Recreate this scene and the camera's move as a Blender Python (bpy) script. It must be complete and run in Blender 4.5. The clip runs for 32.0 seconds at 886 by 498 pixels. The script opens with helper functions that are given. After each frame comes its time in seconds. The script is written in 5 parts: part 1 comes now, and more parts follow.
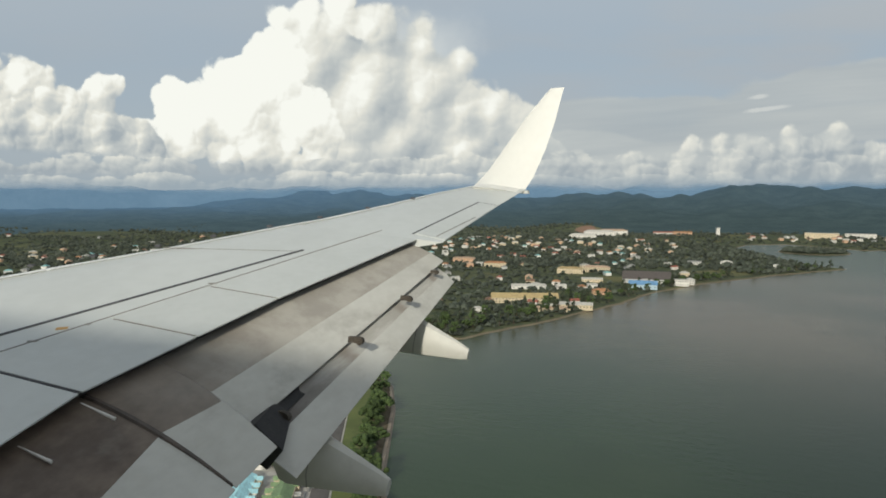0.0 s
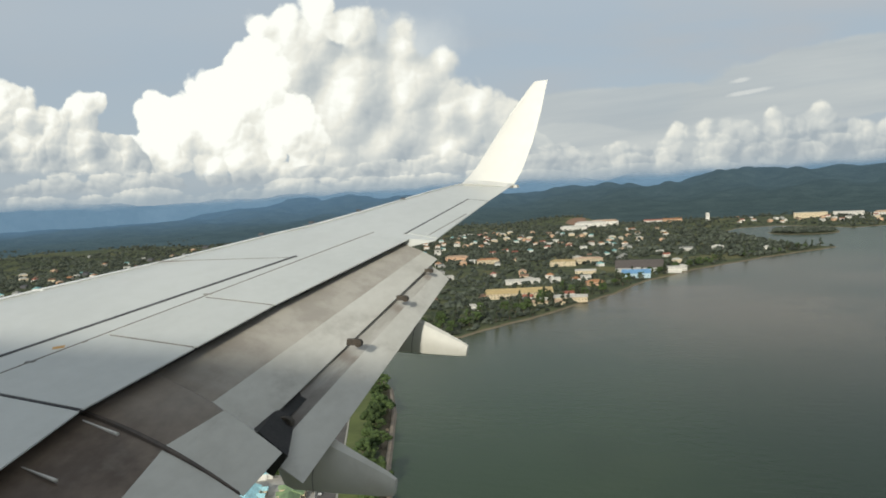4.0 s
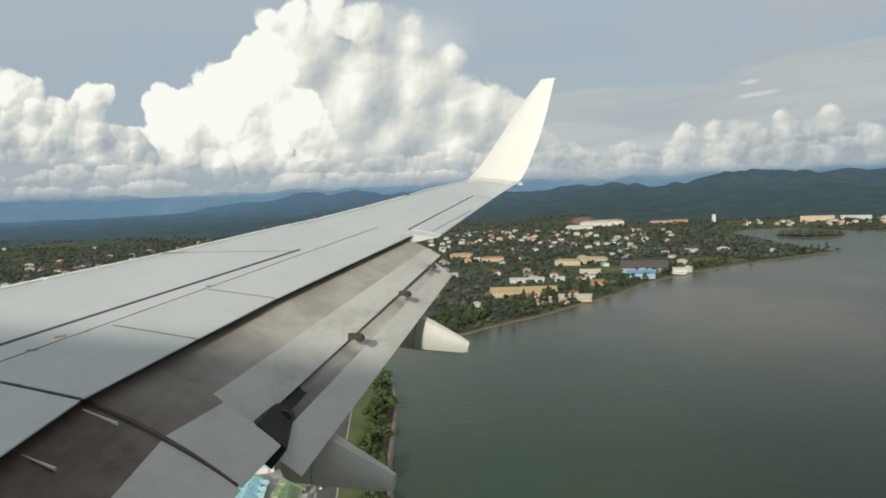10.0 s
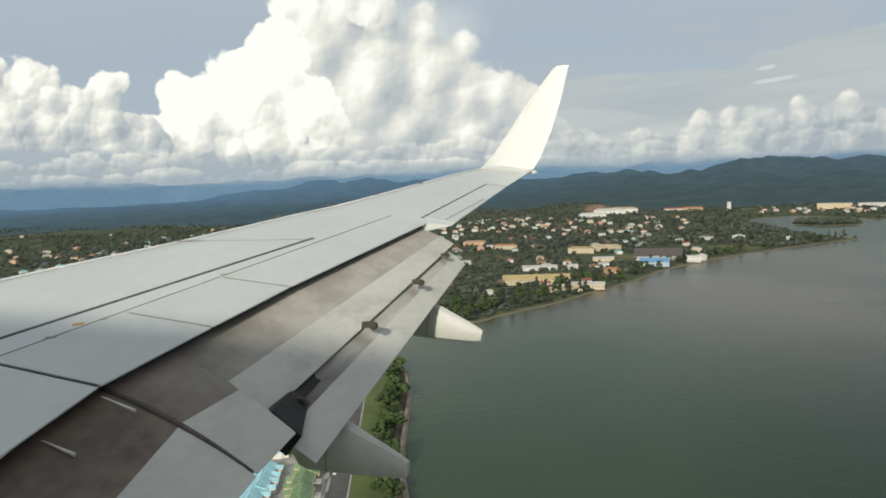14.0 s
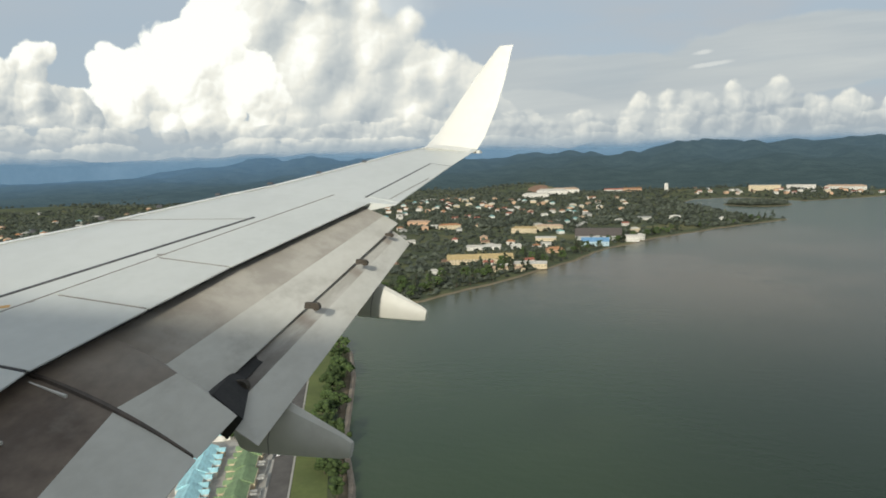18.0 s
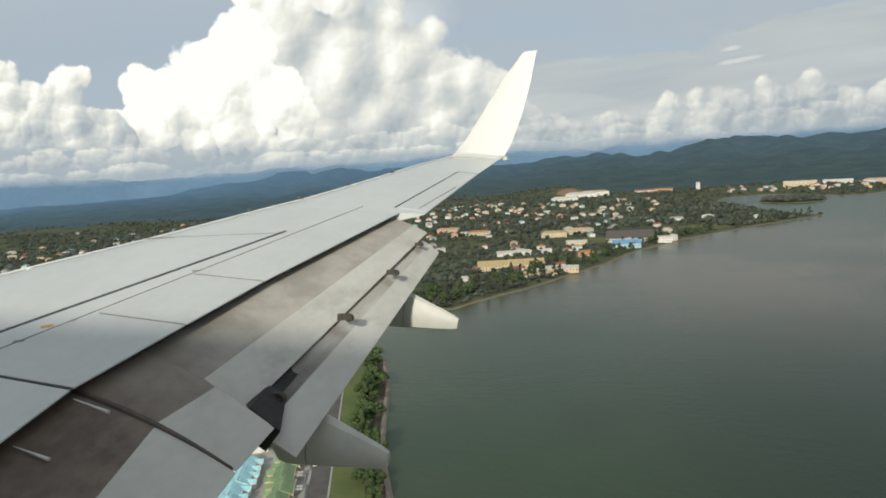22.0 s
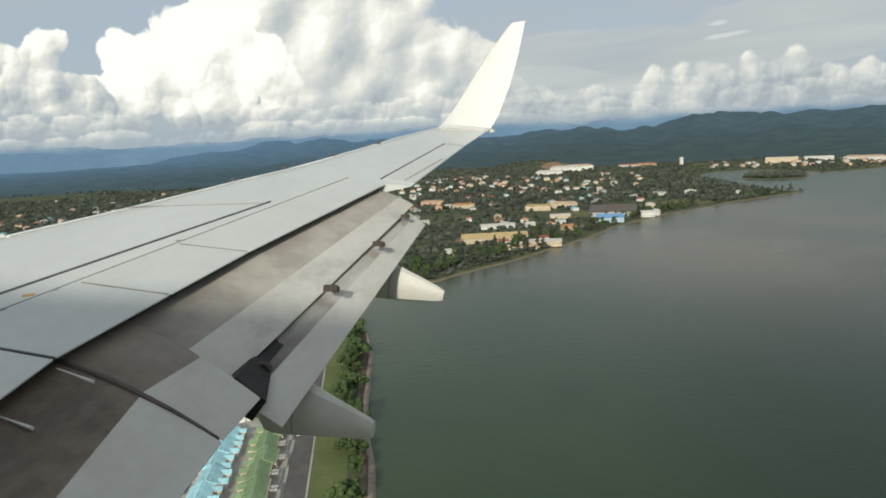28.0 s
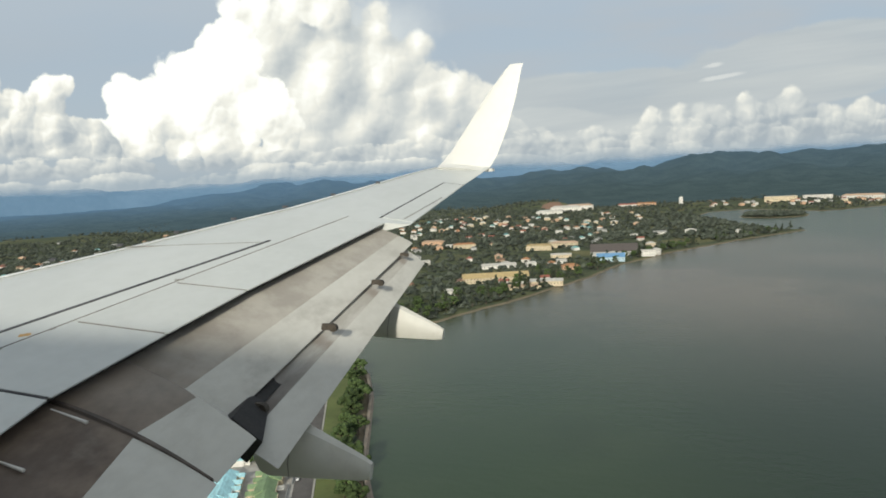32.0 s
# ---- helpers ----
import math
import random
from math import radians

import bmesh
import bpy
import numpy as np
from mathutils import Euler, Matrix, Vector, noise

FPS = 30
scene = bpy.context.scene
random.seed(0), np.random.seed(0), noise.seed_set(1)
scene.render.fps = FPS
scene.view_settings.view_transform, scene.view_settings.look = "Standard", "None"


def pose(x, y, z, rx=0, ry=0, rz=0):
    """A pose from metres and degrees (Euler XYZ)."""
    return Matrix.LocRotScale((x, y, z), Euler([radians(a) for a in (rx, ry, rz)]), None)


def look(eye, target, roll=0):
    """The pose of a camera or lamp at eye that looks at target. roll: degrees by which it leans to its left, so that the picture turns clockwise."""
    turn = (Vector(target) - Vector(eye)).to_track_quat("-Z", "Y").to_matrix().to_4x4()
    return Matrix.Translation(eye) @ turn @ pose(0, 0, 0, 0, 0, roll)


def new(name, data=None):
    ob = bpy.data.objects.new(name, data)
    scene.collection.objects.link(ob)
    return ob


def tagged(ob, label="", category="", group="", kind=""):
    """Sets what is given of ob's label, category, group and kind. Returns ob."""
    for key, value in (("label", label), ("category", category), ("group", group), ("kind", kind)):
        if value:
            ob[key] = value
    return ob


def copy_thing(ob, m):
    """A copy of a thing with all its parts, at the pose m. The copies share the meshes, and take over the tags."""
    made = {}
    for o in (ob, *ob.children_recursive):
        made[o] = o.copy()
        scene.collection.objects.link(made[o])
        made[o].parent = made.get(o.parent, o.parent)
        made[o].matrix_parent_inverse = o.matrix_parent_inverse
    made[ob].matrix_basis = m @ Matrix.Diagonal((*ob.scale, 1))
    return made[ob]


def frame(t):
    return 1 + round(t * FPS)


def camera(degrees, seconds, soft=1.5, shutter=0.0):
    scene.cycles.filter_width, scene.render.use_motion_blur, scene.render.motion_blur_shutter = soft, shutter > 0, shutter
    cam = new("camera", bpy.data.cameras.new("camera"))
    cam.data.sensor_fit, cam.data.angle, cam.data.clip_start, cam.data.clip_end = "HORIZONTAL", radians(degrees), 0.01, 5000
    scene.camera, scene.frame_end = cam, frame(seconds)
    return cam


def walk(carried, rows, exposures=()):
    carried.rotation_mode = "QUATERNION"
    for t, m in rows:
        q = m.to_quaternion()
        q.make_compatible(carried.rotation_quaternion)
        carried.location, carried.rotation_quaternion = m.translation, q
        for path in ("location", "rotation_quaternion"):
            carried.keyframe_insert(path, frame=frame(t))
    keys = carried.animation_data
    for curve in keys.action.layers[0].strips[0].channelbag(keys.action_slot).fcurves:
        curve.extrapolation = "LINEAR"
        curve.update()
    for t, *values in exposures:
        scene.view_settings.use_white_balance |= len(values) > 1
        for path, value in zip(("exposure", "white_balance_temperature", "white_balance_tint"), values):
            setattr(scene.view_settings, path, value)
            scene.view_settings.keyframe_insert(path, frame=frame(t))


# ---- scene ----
HZ = 136.0            # height of the cabin window over the bay
cam = camera(66.0, 32.0, soft=1.8)
PATH = [              # seconds, offset of the eye in the window, yaw, pitch, roll
    (0, 0.016, 0.010, 0.030, 20.11, -4.81, 0.75),
    (0.5, 0.024, -0.005, 0.005, 20.99, -3.58, -0.07),
    (1, 0.022, 0.018, -0.011, 19.02, -5.45, 0.65),
    (1.5, 0.016, 0.008, 0.011, 20.78, -5.97, 1.56),
    (2, 0.017, -0.025, 0.045, 20.88, -5.16, 1.99),
    (2.5, 0.036, -0.040, 0.056, 21.48, -3.24, 2.63),
    (3, 0.028, -0.032, -0.011, 23.17, -3.15, 2.13),
    (3.5, 0.007, -0.022, 0.003, 20.94, -4.27, 3.12),
    (5.5, 0.007, 0.003, -0.010, 17.91, -5.35, 4.43),
    (6, 0.027, 0.002, 0.003, 18.77, -5.40, 4.07),
    (6.5, 0.019, 0.010, 0.002, 19.68, -4.09, 4.49),
    (7, 0.012, -0.002, -0.003, 20.51, -3.33, 4.06),
    (7.5, 0.013, 0.007, -0.007, 21.92, -5.67, 1.96),
    (8, 0.011, -0.005, -0.009, 19.74, -5.61, 2.20),
    (8.5, 0.005, 0.015, -0.018, 19.89, -5.46, 2.24),
    (9, 0.010, 0.013, -0.024, 19.52, -5.29, 1.78),
    (9.5, 0.014, 0.005, -0.025, 19.44, -5.10, 2.63),
    (10, 0.022, 0.011, -0.016, 19.68, -5.08, 2.91),
    (10.5, 0.004, 0.032, -0.009, 19.95, -5.17, 1.85),
    (11, 0.022, 0.015, -0.007, 20.22, -5.37, 2.03),
    (11.5, 0.020, 0.007, -0.012, 20.48, -5.53, 3.06),
    (12, 0.015, 0.013, -0.011, 20.85, -5.52, 2.43),
    (12.5, 0.005, 0.025, -0.019, 20.90, -5.81, 2.94),
    (13, -0.000, 0.024, -0.025, 20.95, -5.84, 2.27),
    (13.5, 0.012, 0.012, -0.001, 20.80, -6.06, 3.11),
    (15.5, 0.018, 0.018, -0.005, 20.51, -5.76, 2.18),
    (16, 0.019, 0.032, -0.018, 20.43, -5.45, 2.76),
    (16.5, 0.029, 0.001, -0.017, 20.39, -7.09, 1.99),
    (17, 0.021, 0.015, -0.000, 19.17, -8.40, 1.70),
    (17.5, -0.004, 0.014, 0.006, 15.53, -8.31, 2.28),
    (18, 0.008, 0.040, -0.004, 16.12, -7.99, 2.41),
    (18.5, -0.015, 0.032, -0.026, 16.32, -8.11, 2.54),
    (19, 0.008, 0.012, 0.016, 16.43, -8.29, 3.63),
    (19.5, 0.018, -0.027, 0.021, 16.78, -8.09, 4.31),
    (20, 0.011, 0.001, 0.012, 17.00, -7.80, 3.67),
    (20.5, 0.013, -0.018, 0.021, 17.40, -7.66, 3.96),
    (21, 0.015, -0.006, 0.018, 17.84, -7.52, 4.34),
    (21.5, 0.015, 0.016, 0.023, 18.18, -7.42, 4.43),
    (22, 0.022, 0.017, 0.016, 18.40, -7.24, 4.46),
    (22.5, 0.017, -0.011, 0.023, 18.22, -7.16, 4.80),
    (23, 0.020, -0.003, 0.018, 18.39, -7.09, 4.21),
    (23.5, 0.022, -0.010, 0.011, 18.21, -7.18, 4.05),
    (24, 0.023, -0.029, 0.020, 18.23, -7.48, 3.92),
    (24.5, 0.010, 0.008, 0.002, 18.21, -7.74, 4.07),
    (25, -0.004, 0.015, -0.002, 17.66, -8.62, 4.16),
    (25.5, 0.017, -0.018, 0.034, 17.57, -8.92, 3.41),
    (27.5, -0.017, 0.007, -0.016, 17.44, -8.72, 4.48),
    (28, -0.020, 0.020, 0.014, 17.13, -9.65, 3.70),
    (28.5, -0.010, 0.027, 0.001, 16.77, -7.75, 4.31),
    (29, 0.004, 0.014, 0.003, 17.03, -7.87, 4.26),
    (29.5, 0.010, 0.048, 0.002, 17.30, -7.93, 4.26),
    (30, 0.006, 0.031, 0.013, 17.22, -7.92, 4.07),
    (30.5, 0.016, 0.019, 0.024, 17.31, -7.55, 4.04),
    (31, -0.000, 0.031, 0.002, 17.25, -7.00, 3.64),
    (31.5, 0.008, 0.040, 0.004, 17.52, -6.49, 3.25),
    (32, 0.004, 0.036, -0.021, 17.18, -6.28, 3.97),
]
# the airliner flies with a slight bank; window and eye lean with it
VIEW = pose(0, 0, 0, 0, 0, 18.2)
BANKED = pose(0, 0, HZ) @ VIEW @ pose(0, 0, 0, 0.4, -0.75, 0) @ VIEW.inverted()
SKY_TURN = 784 + 42   # how far the clouds stand round to one side
walk(cam, [(t, BANKED @ pose(x, y, z, 90 + p, r, w)) for t, x, y, z, w, p, r in PATH],
     exposures=[(t, e, 6580, 5) for t, e in ((0, -0.15), (2, -0.04), (3, -0.04), (6, 0.0), (9, -0.11), (11, -0.12), (13, -0.08), (16, 0.04), (20, 0.0), (28, 0.0), (32, 0.05))])

# ---- light ----
SUN = Vector((0.10, -0.88, 0.345)).normalized()
sun = new("sun", bpy.data.lights.new("sun", "SUN"))
sun.data.energy, sun.data.angle, sun.data.color = 3.6, radians(3.5), (1.0, 0.935, 0.84)
sun.matrix_world = look((0, 0, 600), Vector((0, 0, 600)) - SUN)


class Graph:
    """Short-hand for building a node tree."""

    def __init__(self, tree, fresh=True):
        self.t = tree
        if fresh:
            tree.nodes.clear()

    def n(self, kind, **kw):
        node = self.t.nodes.new(kind)
        for k, v in kw.items():
            setattr(node, k, v)
        return node

    def put(self, sock, v):
        if isinstance(v, bpy.types.NodeSocket):
            self.t.links.new(v, sock)
        else:
            sock.default_value = v

    def m(self, op, a, b=0.0, c=0.0, clamp=False):
        node = self.n("ShaderNodeMath", operation=op, use_clamp=clamp)
        for s, v in zip(node.inputs, (a, b, c)):
            self.put(s, v)
        return node.outputs[0]

    def vec(self, op, a, b=(0, 0, 0)):
        node = self.n("ShaderNodeVectorMath", operation=op)
        self.put(node.inputs[0], a)
        self.put(node.inputs[1], b)
        return node.outputs["Value"] if op in ("DOT_PRODUCT", "DISTANCE", "LENGTH") else node.outputs[0]

    def xyz(self, x, y, z=0.0):
        node = self.n("ShaderNodeCombineXYZ")
        for s, v in zip(node.inputs, (x, y, z)):
            self.put(s, v)
        return node.outputs[0]

    def noise(self, v, scale, detail=4.0, rough=0.55, kind="FBM"):
        node = self.n("ShaderNodeTexNoise", noise_type=kind)
        self.put(node.inputs["Vector"], v)
        node.inputs["Scale"].default_value = scale
        node.inputs["Detail"].default_value = detail
        node.inputs["Roughness"].default_value = rough
        return node.outputs[0]

    def step(self, v, lo, hi, a=0.0, b=1.0, smooth=True):
        node = self.n("ShaderNodeMapRange", interpolation_type="SMOOTHSTEP" if smooth else "LINEAR")
        for s, q in zip(node.inputs, (v, lo, hi, a, b)):
            self.put(s, q)
        return node.outputs[0]

    def mix(self, f, a, b):
        node = self.n("ShaderNodeMix", data_type="RGBA")
        self.put(node.inputs[0], f)
        for s, v in ((node.inputs[6], a), (node.inputs[7], b)):
            self.put(s, (*v, 1.0) if isinstance(v, tuple) and len(v) == 3 else v)
        return node.outputs[2]


# cumulus as round heads (place across and up the sky, radius): sunlit body and cap, greyer flank behind it, banks to both sides
BODY = [(435, 161, 92), (343, 139, 70), (306, 180, 42), (490, 209, 70), (531, 134, 68), (418, 208, 42), (484, 262, 30), (566, 98, 44), (447, 92, 56), (338, 96, 48), (270, 100, 40), (400, 70, 44), (480, 68, 44), (560, 64, 42), (512, 94, 44)]
CAP = [(500, 318, 24), (549, 312, 34), (604, 324, 40), (647, 300, 32)]
FLANK = [(561, 237, 74), (652, 173, 104), (750, 174, 84), (705, 101, 76), (807, 151, 64), (866, 146, 54), (822, 82, 56), (909, 130, 44), (624, 83, 48), (761, 58, 42), (930, 84, 50),
         (601, 292, 60), (673, 288, 56), (748, 262, 46), (814, 238, 32), (650, 60, 42), (720, 56, 40), (850, 52, 42), (905, 60, 38), (970, 56, 36)]
LEFT = [(63, 190, 48), (172, 191, 38), (208, 200, 24), (115, 168, 46), (26, 203, 44), (-41, 214, 54), (-128, 228, 64), (72, 122, 56), (173, 124, 50), (239, 99, 42), (-16, 133, 64), (-227, 226, 84), (-135, 138, 76), (0, 98, 48), (90, 92, 44), (180, 84, 42), (260, 78, 36)]
RIGHT = [(1219, 82, 26), (1262, 88, 22), (1300, 78, 26), (1340, 74, 28), (1384, 110, 13), (1392, 84, 28), (1430, 80, 28), (1465, 112, 14), (1470, 82, 32), (1531, 60, 36), (1292, 46, 46), (1200, 46, 40), (1120, 40, 36), (1389, 46, 48), (1470, 44, 48), (1050, 42, 32), (985, 42, 32), (1604, 56, 50), (1550, 40, 44), (1700, 60, 60)]


def build_world():
    world = bpy.data.worlds.new("sky")
    scene.world = world
    world.use_nodes = True
    g = Graph(world.node_tree)
    d = g.n("ShaderNodeTexCoord").outputs["Generated"]
    a = radians(18.2)
    right = g.vec("DOT_PRODUCT", d, (math.cos(a), math.sin(a), 0))
    ahead = g.vec("DOT_PRODUCT", d, (-math.sin(a), math.cos(a), 0))
    up = g.vec("DOT_PRODUCT", d, (0, 0, 1))
    front = g.m("MAXIMUM", ahead, 0.12)
    u = g.m("MULTIPLY_ADD", g.m("DIVIDE", right, front), 1207, SKY_TURN)
    v = g.m("MULTIPLY", g.m("DIVIDE", up, front), 1207)
    p = g.xyz(u, v)
    n1 = g.noise(p, 1 / 150, 6, 0.55)
    n2 = g.noise(g.vec("ADD", p, (900, 300, 0)), 1 / 40, 6, 0.6)
    n3 = g.noise(g.vec("ADD", p, (100, 700, 0)), 1 / 260, 4, 0.5)
    n4 = g.noise(g.vec("ADD", p, (300, 1700, 0)), 1 / 70, 5, 0.55)
    warp = g.vec("ADD", p, g.xyz(g.m("MULTIPLY_ADD", n4, 44, -22), g.m("MULTIPLY_ADD", n2, 26, -13)))

    def heads(q):
        """Height of the cauliflower heads: domes with sharp creases between them, at four sizes."""
        total = None
        for size, high, shift in ((120, 46, 0), (58, 30, 40), (27, 15, 90), (12.5, 5.5, 7)):
            node = g.n("ShaderNodeTexVoronoi", feature="F1", voronoi_dimensions="2D")
            g.put(node.inputs["Vector"], g.vec("ADD", q, (shift, shift * 1.7, 0)))
            node.inputs["Scale"].default_value = 1 / size
            w = node.outputs["Distance"]
            dome = g.m("MULTIPLY_ADD", g.m("MULTIPLY", w, w), -high, 0.21 * high)
            total = dome if total is None else g.m("ADD", total, dome)
        return total

    here = heads(warp)
    lit = g.m("SUBTRACT", here, heads(g.vec("ADD", warp, (-5, 6.5, 0))))

    def bank(blobs, at, extra=0.0):
        best = None
        for x, y, r in blobs:
            q = g.m("SUBTRACT", r, g.vec("DISTANCE", at, (x, y, 0)))
            best = q if best is None else g.m("SMOOTH_MAX", best, q, 16)
        return g.m("ADD", best, extra) if extra else best

    # pale sky, thin high veils
    sky = g.n("ShaderNodeTexSky", sky_type="NISHITA", sun_disc=False, sun_elevation=math.asin(SUN.z), sun_rotation=math.atan2(SUN.x, SUN.y),
              altitude=100, air_density=1.0, dust_density=2.0, ozone_density=2.0).outputs[0]
    scale = g.n("ShaderNodeVectorMath", operation="SCALE")
    g.put(scale.inputs[0], sky)
    scale.inputs["Scale"].default_value = 0.085
    veil = g.noise(g.vec("MULTIPLY", p, (1 / 420, 1 / 95, 1)), 1.0, 5, 0.5)
    col = g.mix(0.8, scale.outputs[0], (0.455, 0.52, 0.61))
    wide = g.step(u, 600, 1250)
    col = g.mix(g.m("MULTIPLY", g.step(veil, 0.34, 0.66), g.m("MULTIPLY_ADD", wide, 0.55, 0.25)), col, (0.465, 0.492, 0.54))
    col = g.mix(g.m("MULTIPLY", g.step(v, 230, 360), 0.25), col, (0.56, 0.60, 0.65))
    # smooth grey layers over the hills to one side, with streaks
    streak = g.noise(g.vec("MULTIPLY", g.vec("ADD", g.vec("ADD", p, g.xyz(0, g.m("MULTIPLY", u, -0.07))), (0, 400, 0)), (1 / 340, 1 / 30, 1)), 1.0, 5, 0.5)

    def shade(tone):
        """From blue-grey shade over cream to full sun."""
        ramp = g.mix(g.step(tone, 0.0, 0.45, 0, 1, False), (0.40, 0.447, 0.50), (0.64, 0.658, 0.66))
        ramp = g.mix(g.step(tone, 0.45, 0.75, 0, 1, False), ramp, (0.86, 0.842, 0.79))
        return g.mix(g.step(tone, 0.75, 1.0, 0, 1, False), ramp, (1.05, 1.04, 1.0))

    for x, y, w, h, base, tilt in ((1130, 128, 250, 50, 0.20, 0.0), (1030, 70, 170, 44, 0.30, 0.0), (1520, 170, 300, 60, 0.20, 0.10), (1440, 120, 260, 34, 0.22, 0.06), (1250, 60, 380, 40, 0.24, 0.0)):
        q = g.vec("ADD", p, g.xyz(0, g.m("MULTIPLY_ADD", u, -tilt, tilt * x)))
        flat = g.vec("DISTANCE", g.vec("DIVIDE", q, (w, h, 1)), (x / w, y / h, 0))
        lens = g.m("SUBTRACT", g.m("MULTIPLY_ADD", n1, 0.9, 0.55), flat)
        tone = g.m("ADD", base, g.m("MULTIPLY_ADD", streak, 0.5, -0.25), clamp=True)
        col = g.mix(g.m("MULTIPLY", g.step(lens, 0.0, 0.16), 0.85), col, shade(tone))
    # two bright wisps in front of them
    for x, y, w, h in ((1326, 170, 26, 6), (1345, 150, 50, 6)):
        q = g.vec("ADD", p, g.xyz(g.m("MULTIPLY_ADD", n2, 24, -12), g.m("MULTIPLY_ADD", u, -0.12, 0.12 * x)))
        flat = g.vec("DISTANCE", g.vec("DIVIDE", q, (w, h, 1)), (x / w, y / h, 0))
        col = g.mix(g.step(g.m("SUBTRACT", g.m("MULTIPLY_ADD", n2, 1.2, 0.35), flat), 0.0, 0.6, 0, 0.55), col, (0.80, 0.80, 0.79))

    slow = g.m("MULTIPLY_ADD", n1, 0.9, -0.45)

    def cover(col, blobs, base, edge, relief, rough=1.0, foot=(40, 120, -0.35), cut=None, patch=1.0):
        """Lays one bank of cloud over what is behind it."""
        inner = bank(blobs, p)
        dist = g.m("MULTIPLY_ADD", here, rough, inner)
        tone = g.m("ADD", g.m("MULTIPLY_ADD", lit, relief, base), g.m("MULTIPLY_ADD", slow, patch, g.step(v, foot[0], foot[1], foot[2], 0.0)))
        # towards the sun the bank turns to it, on the far side it greys
        turned = g.m("SUBTRACT", inner, bank(blobs, g.vec("ADD", p, (-26, 20, 0))))
        tone = g.m("MULTIPLY_ADD", turned, 0.012, tone, clamp=True)
        mask = g.step(dist, 0, edge)
        if cut is not None:
            mask = g.m("MULTIPLY", mask, g.step(g.m("MULTIPLY_ADD", n2, 26, v), g.m("SUBTRACT", cut, 4), g.m("ADD", cut, 14)))
        return g.mix(mask, col, shade(tone))

    floor = g.m("MAXIMUM", g.m("MULTIPLY_ADD", u, -0.066, 92), 50)
    # pale veil drawn out sideways from the top of the tower
    anvil = g.m("ADD", g.m("SUBTRACT", 84, g.vec("DISTANCE", g.vec("MULTIPLY", p, (0.55, 1, 1)), (400, 258, 0))), g.m("MULTIPLY_ADD", n1, 110, -55))
    col = g.mix(g.step(anvil, 0, 80, 0, 0.8), col, (0.70, 0.73, 0.755))
    col = cover(col, RIGHT, 0.34, 9, 0.022, 0.48, (20, 110, -0.24), 20, 1.5)
    col = cover(col, FLANK, g.m("MULTIPLY_ADD", n3, 0.4, 0.40), g.step(v, 120, 260, 7, 20), 0.013, 0.9, (50, 130, -0.22), floor, 0.5)
    col = cover(col, CAP, 0.92, 12, 0.012, 0.8)
    col = cover(col, BODY, 1.12, 7, 0.020, 0.85, (56, 130, -0.36), floor)
    col = cover(col, LEFT, 0.74, 7, 0.028, 0.75, (84, 190, -0.38), floor)
    # low banks with flat bases along the mountains
    for hi, lo, sx, sy, seed, base, size in ((84, 44, 150, 52, 40, 0.46, 0.9), (52, 16, 120, 34, 900, 0.40, 1.0)):
        band_n = g.noise(g.vec("MULTIPLY", g.vec("ADD", p, (seed, seed, 0)), (1 / sx, 1 / sy, 1)), 1.0, 5, 0.55)
        lumpy = g.m("MULTIPLY_ADD", here, 0.007 * size, band_n)
        thick = g.m("SUBTRACT", lumpy, g.step(v, lo + 8, hi, 0.30, 0.72, False))
        mask = g.m("MULTIPLY", g.m("MULTIPLY", g.step(thick, 0.0, 0.07), g.step(v, hi + 4, hi - 14)), g.m("MULTIPLY", g.step(g.m("MULTIPLY_ADD", n2, 10, v), lo - 10, lo + 10), g.step(u, 820, 1100, 1.0, 0.6)))
        tone = g.m("ADD", g.m("MULTIPLY_ADD", lit, 0.028, base), g.m("ADD", slow, g.m("ADD", g.step(v, lo, hi - 10, -0.26, 0.22), g.step(u, 820, 1150, 0.0, -0.08))), clamp=True)
        col = g.mix(g.m("MULTIPLY", mask, 0.9), col, shade(tone))
    mist = g.m("MULTIPLY", g.step(v, 44, 18), g.m("MULTIPLY_ADD", n2, 0.4, 0.42))
    col = g.mix(mist, col, (0.36, 0.435, 0.51))
    # the rest of the sky is broken cloud too
    around = g.mix(g.step(g.noise(d, 3.0, 6, 0.55), 0.42, 0.62), (0.30, 0.36, 0.45), (0.66, 0.65, 0.62))
    col = g.mix(g.step(ahead, 0.32, 0.14), col, around)
    bg = g.n("ShaderNodeBackground")
    g.put(bg.inputs[0], col)
    bg.inputs[1].default_value = 1.0
    out = g.n("ShaderNodeOutputWorld")
    g.t.links.new(bg.outputs[0], out.inputs[0])


build_world()

# ---- materials ----
MATS = {}


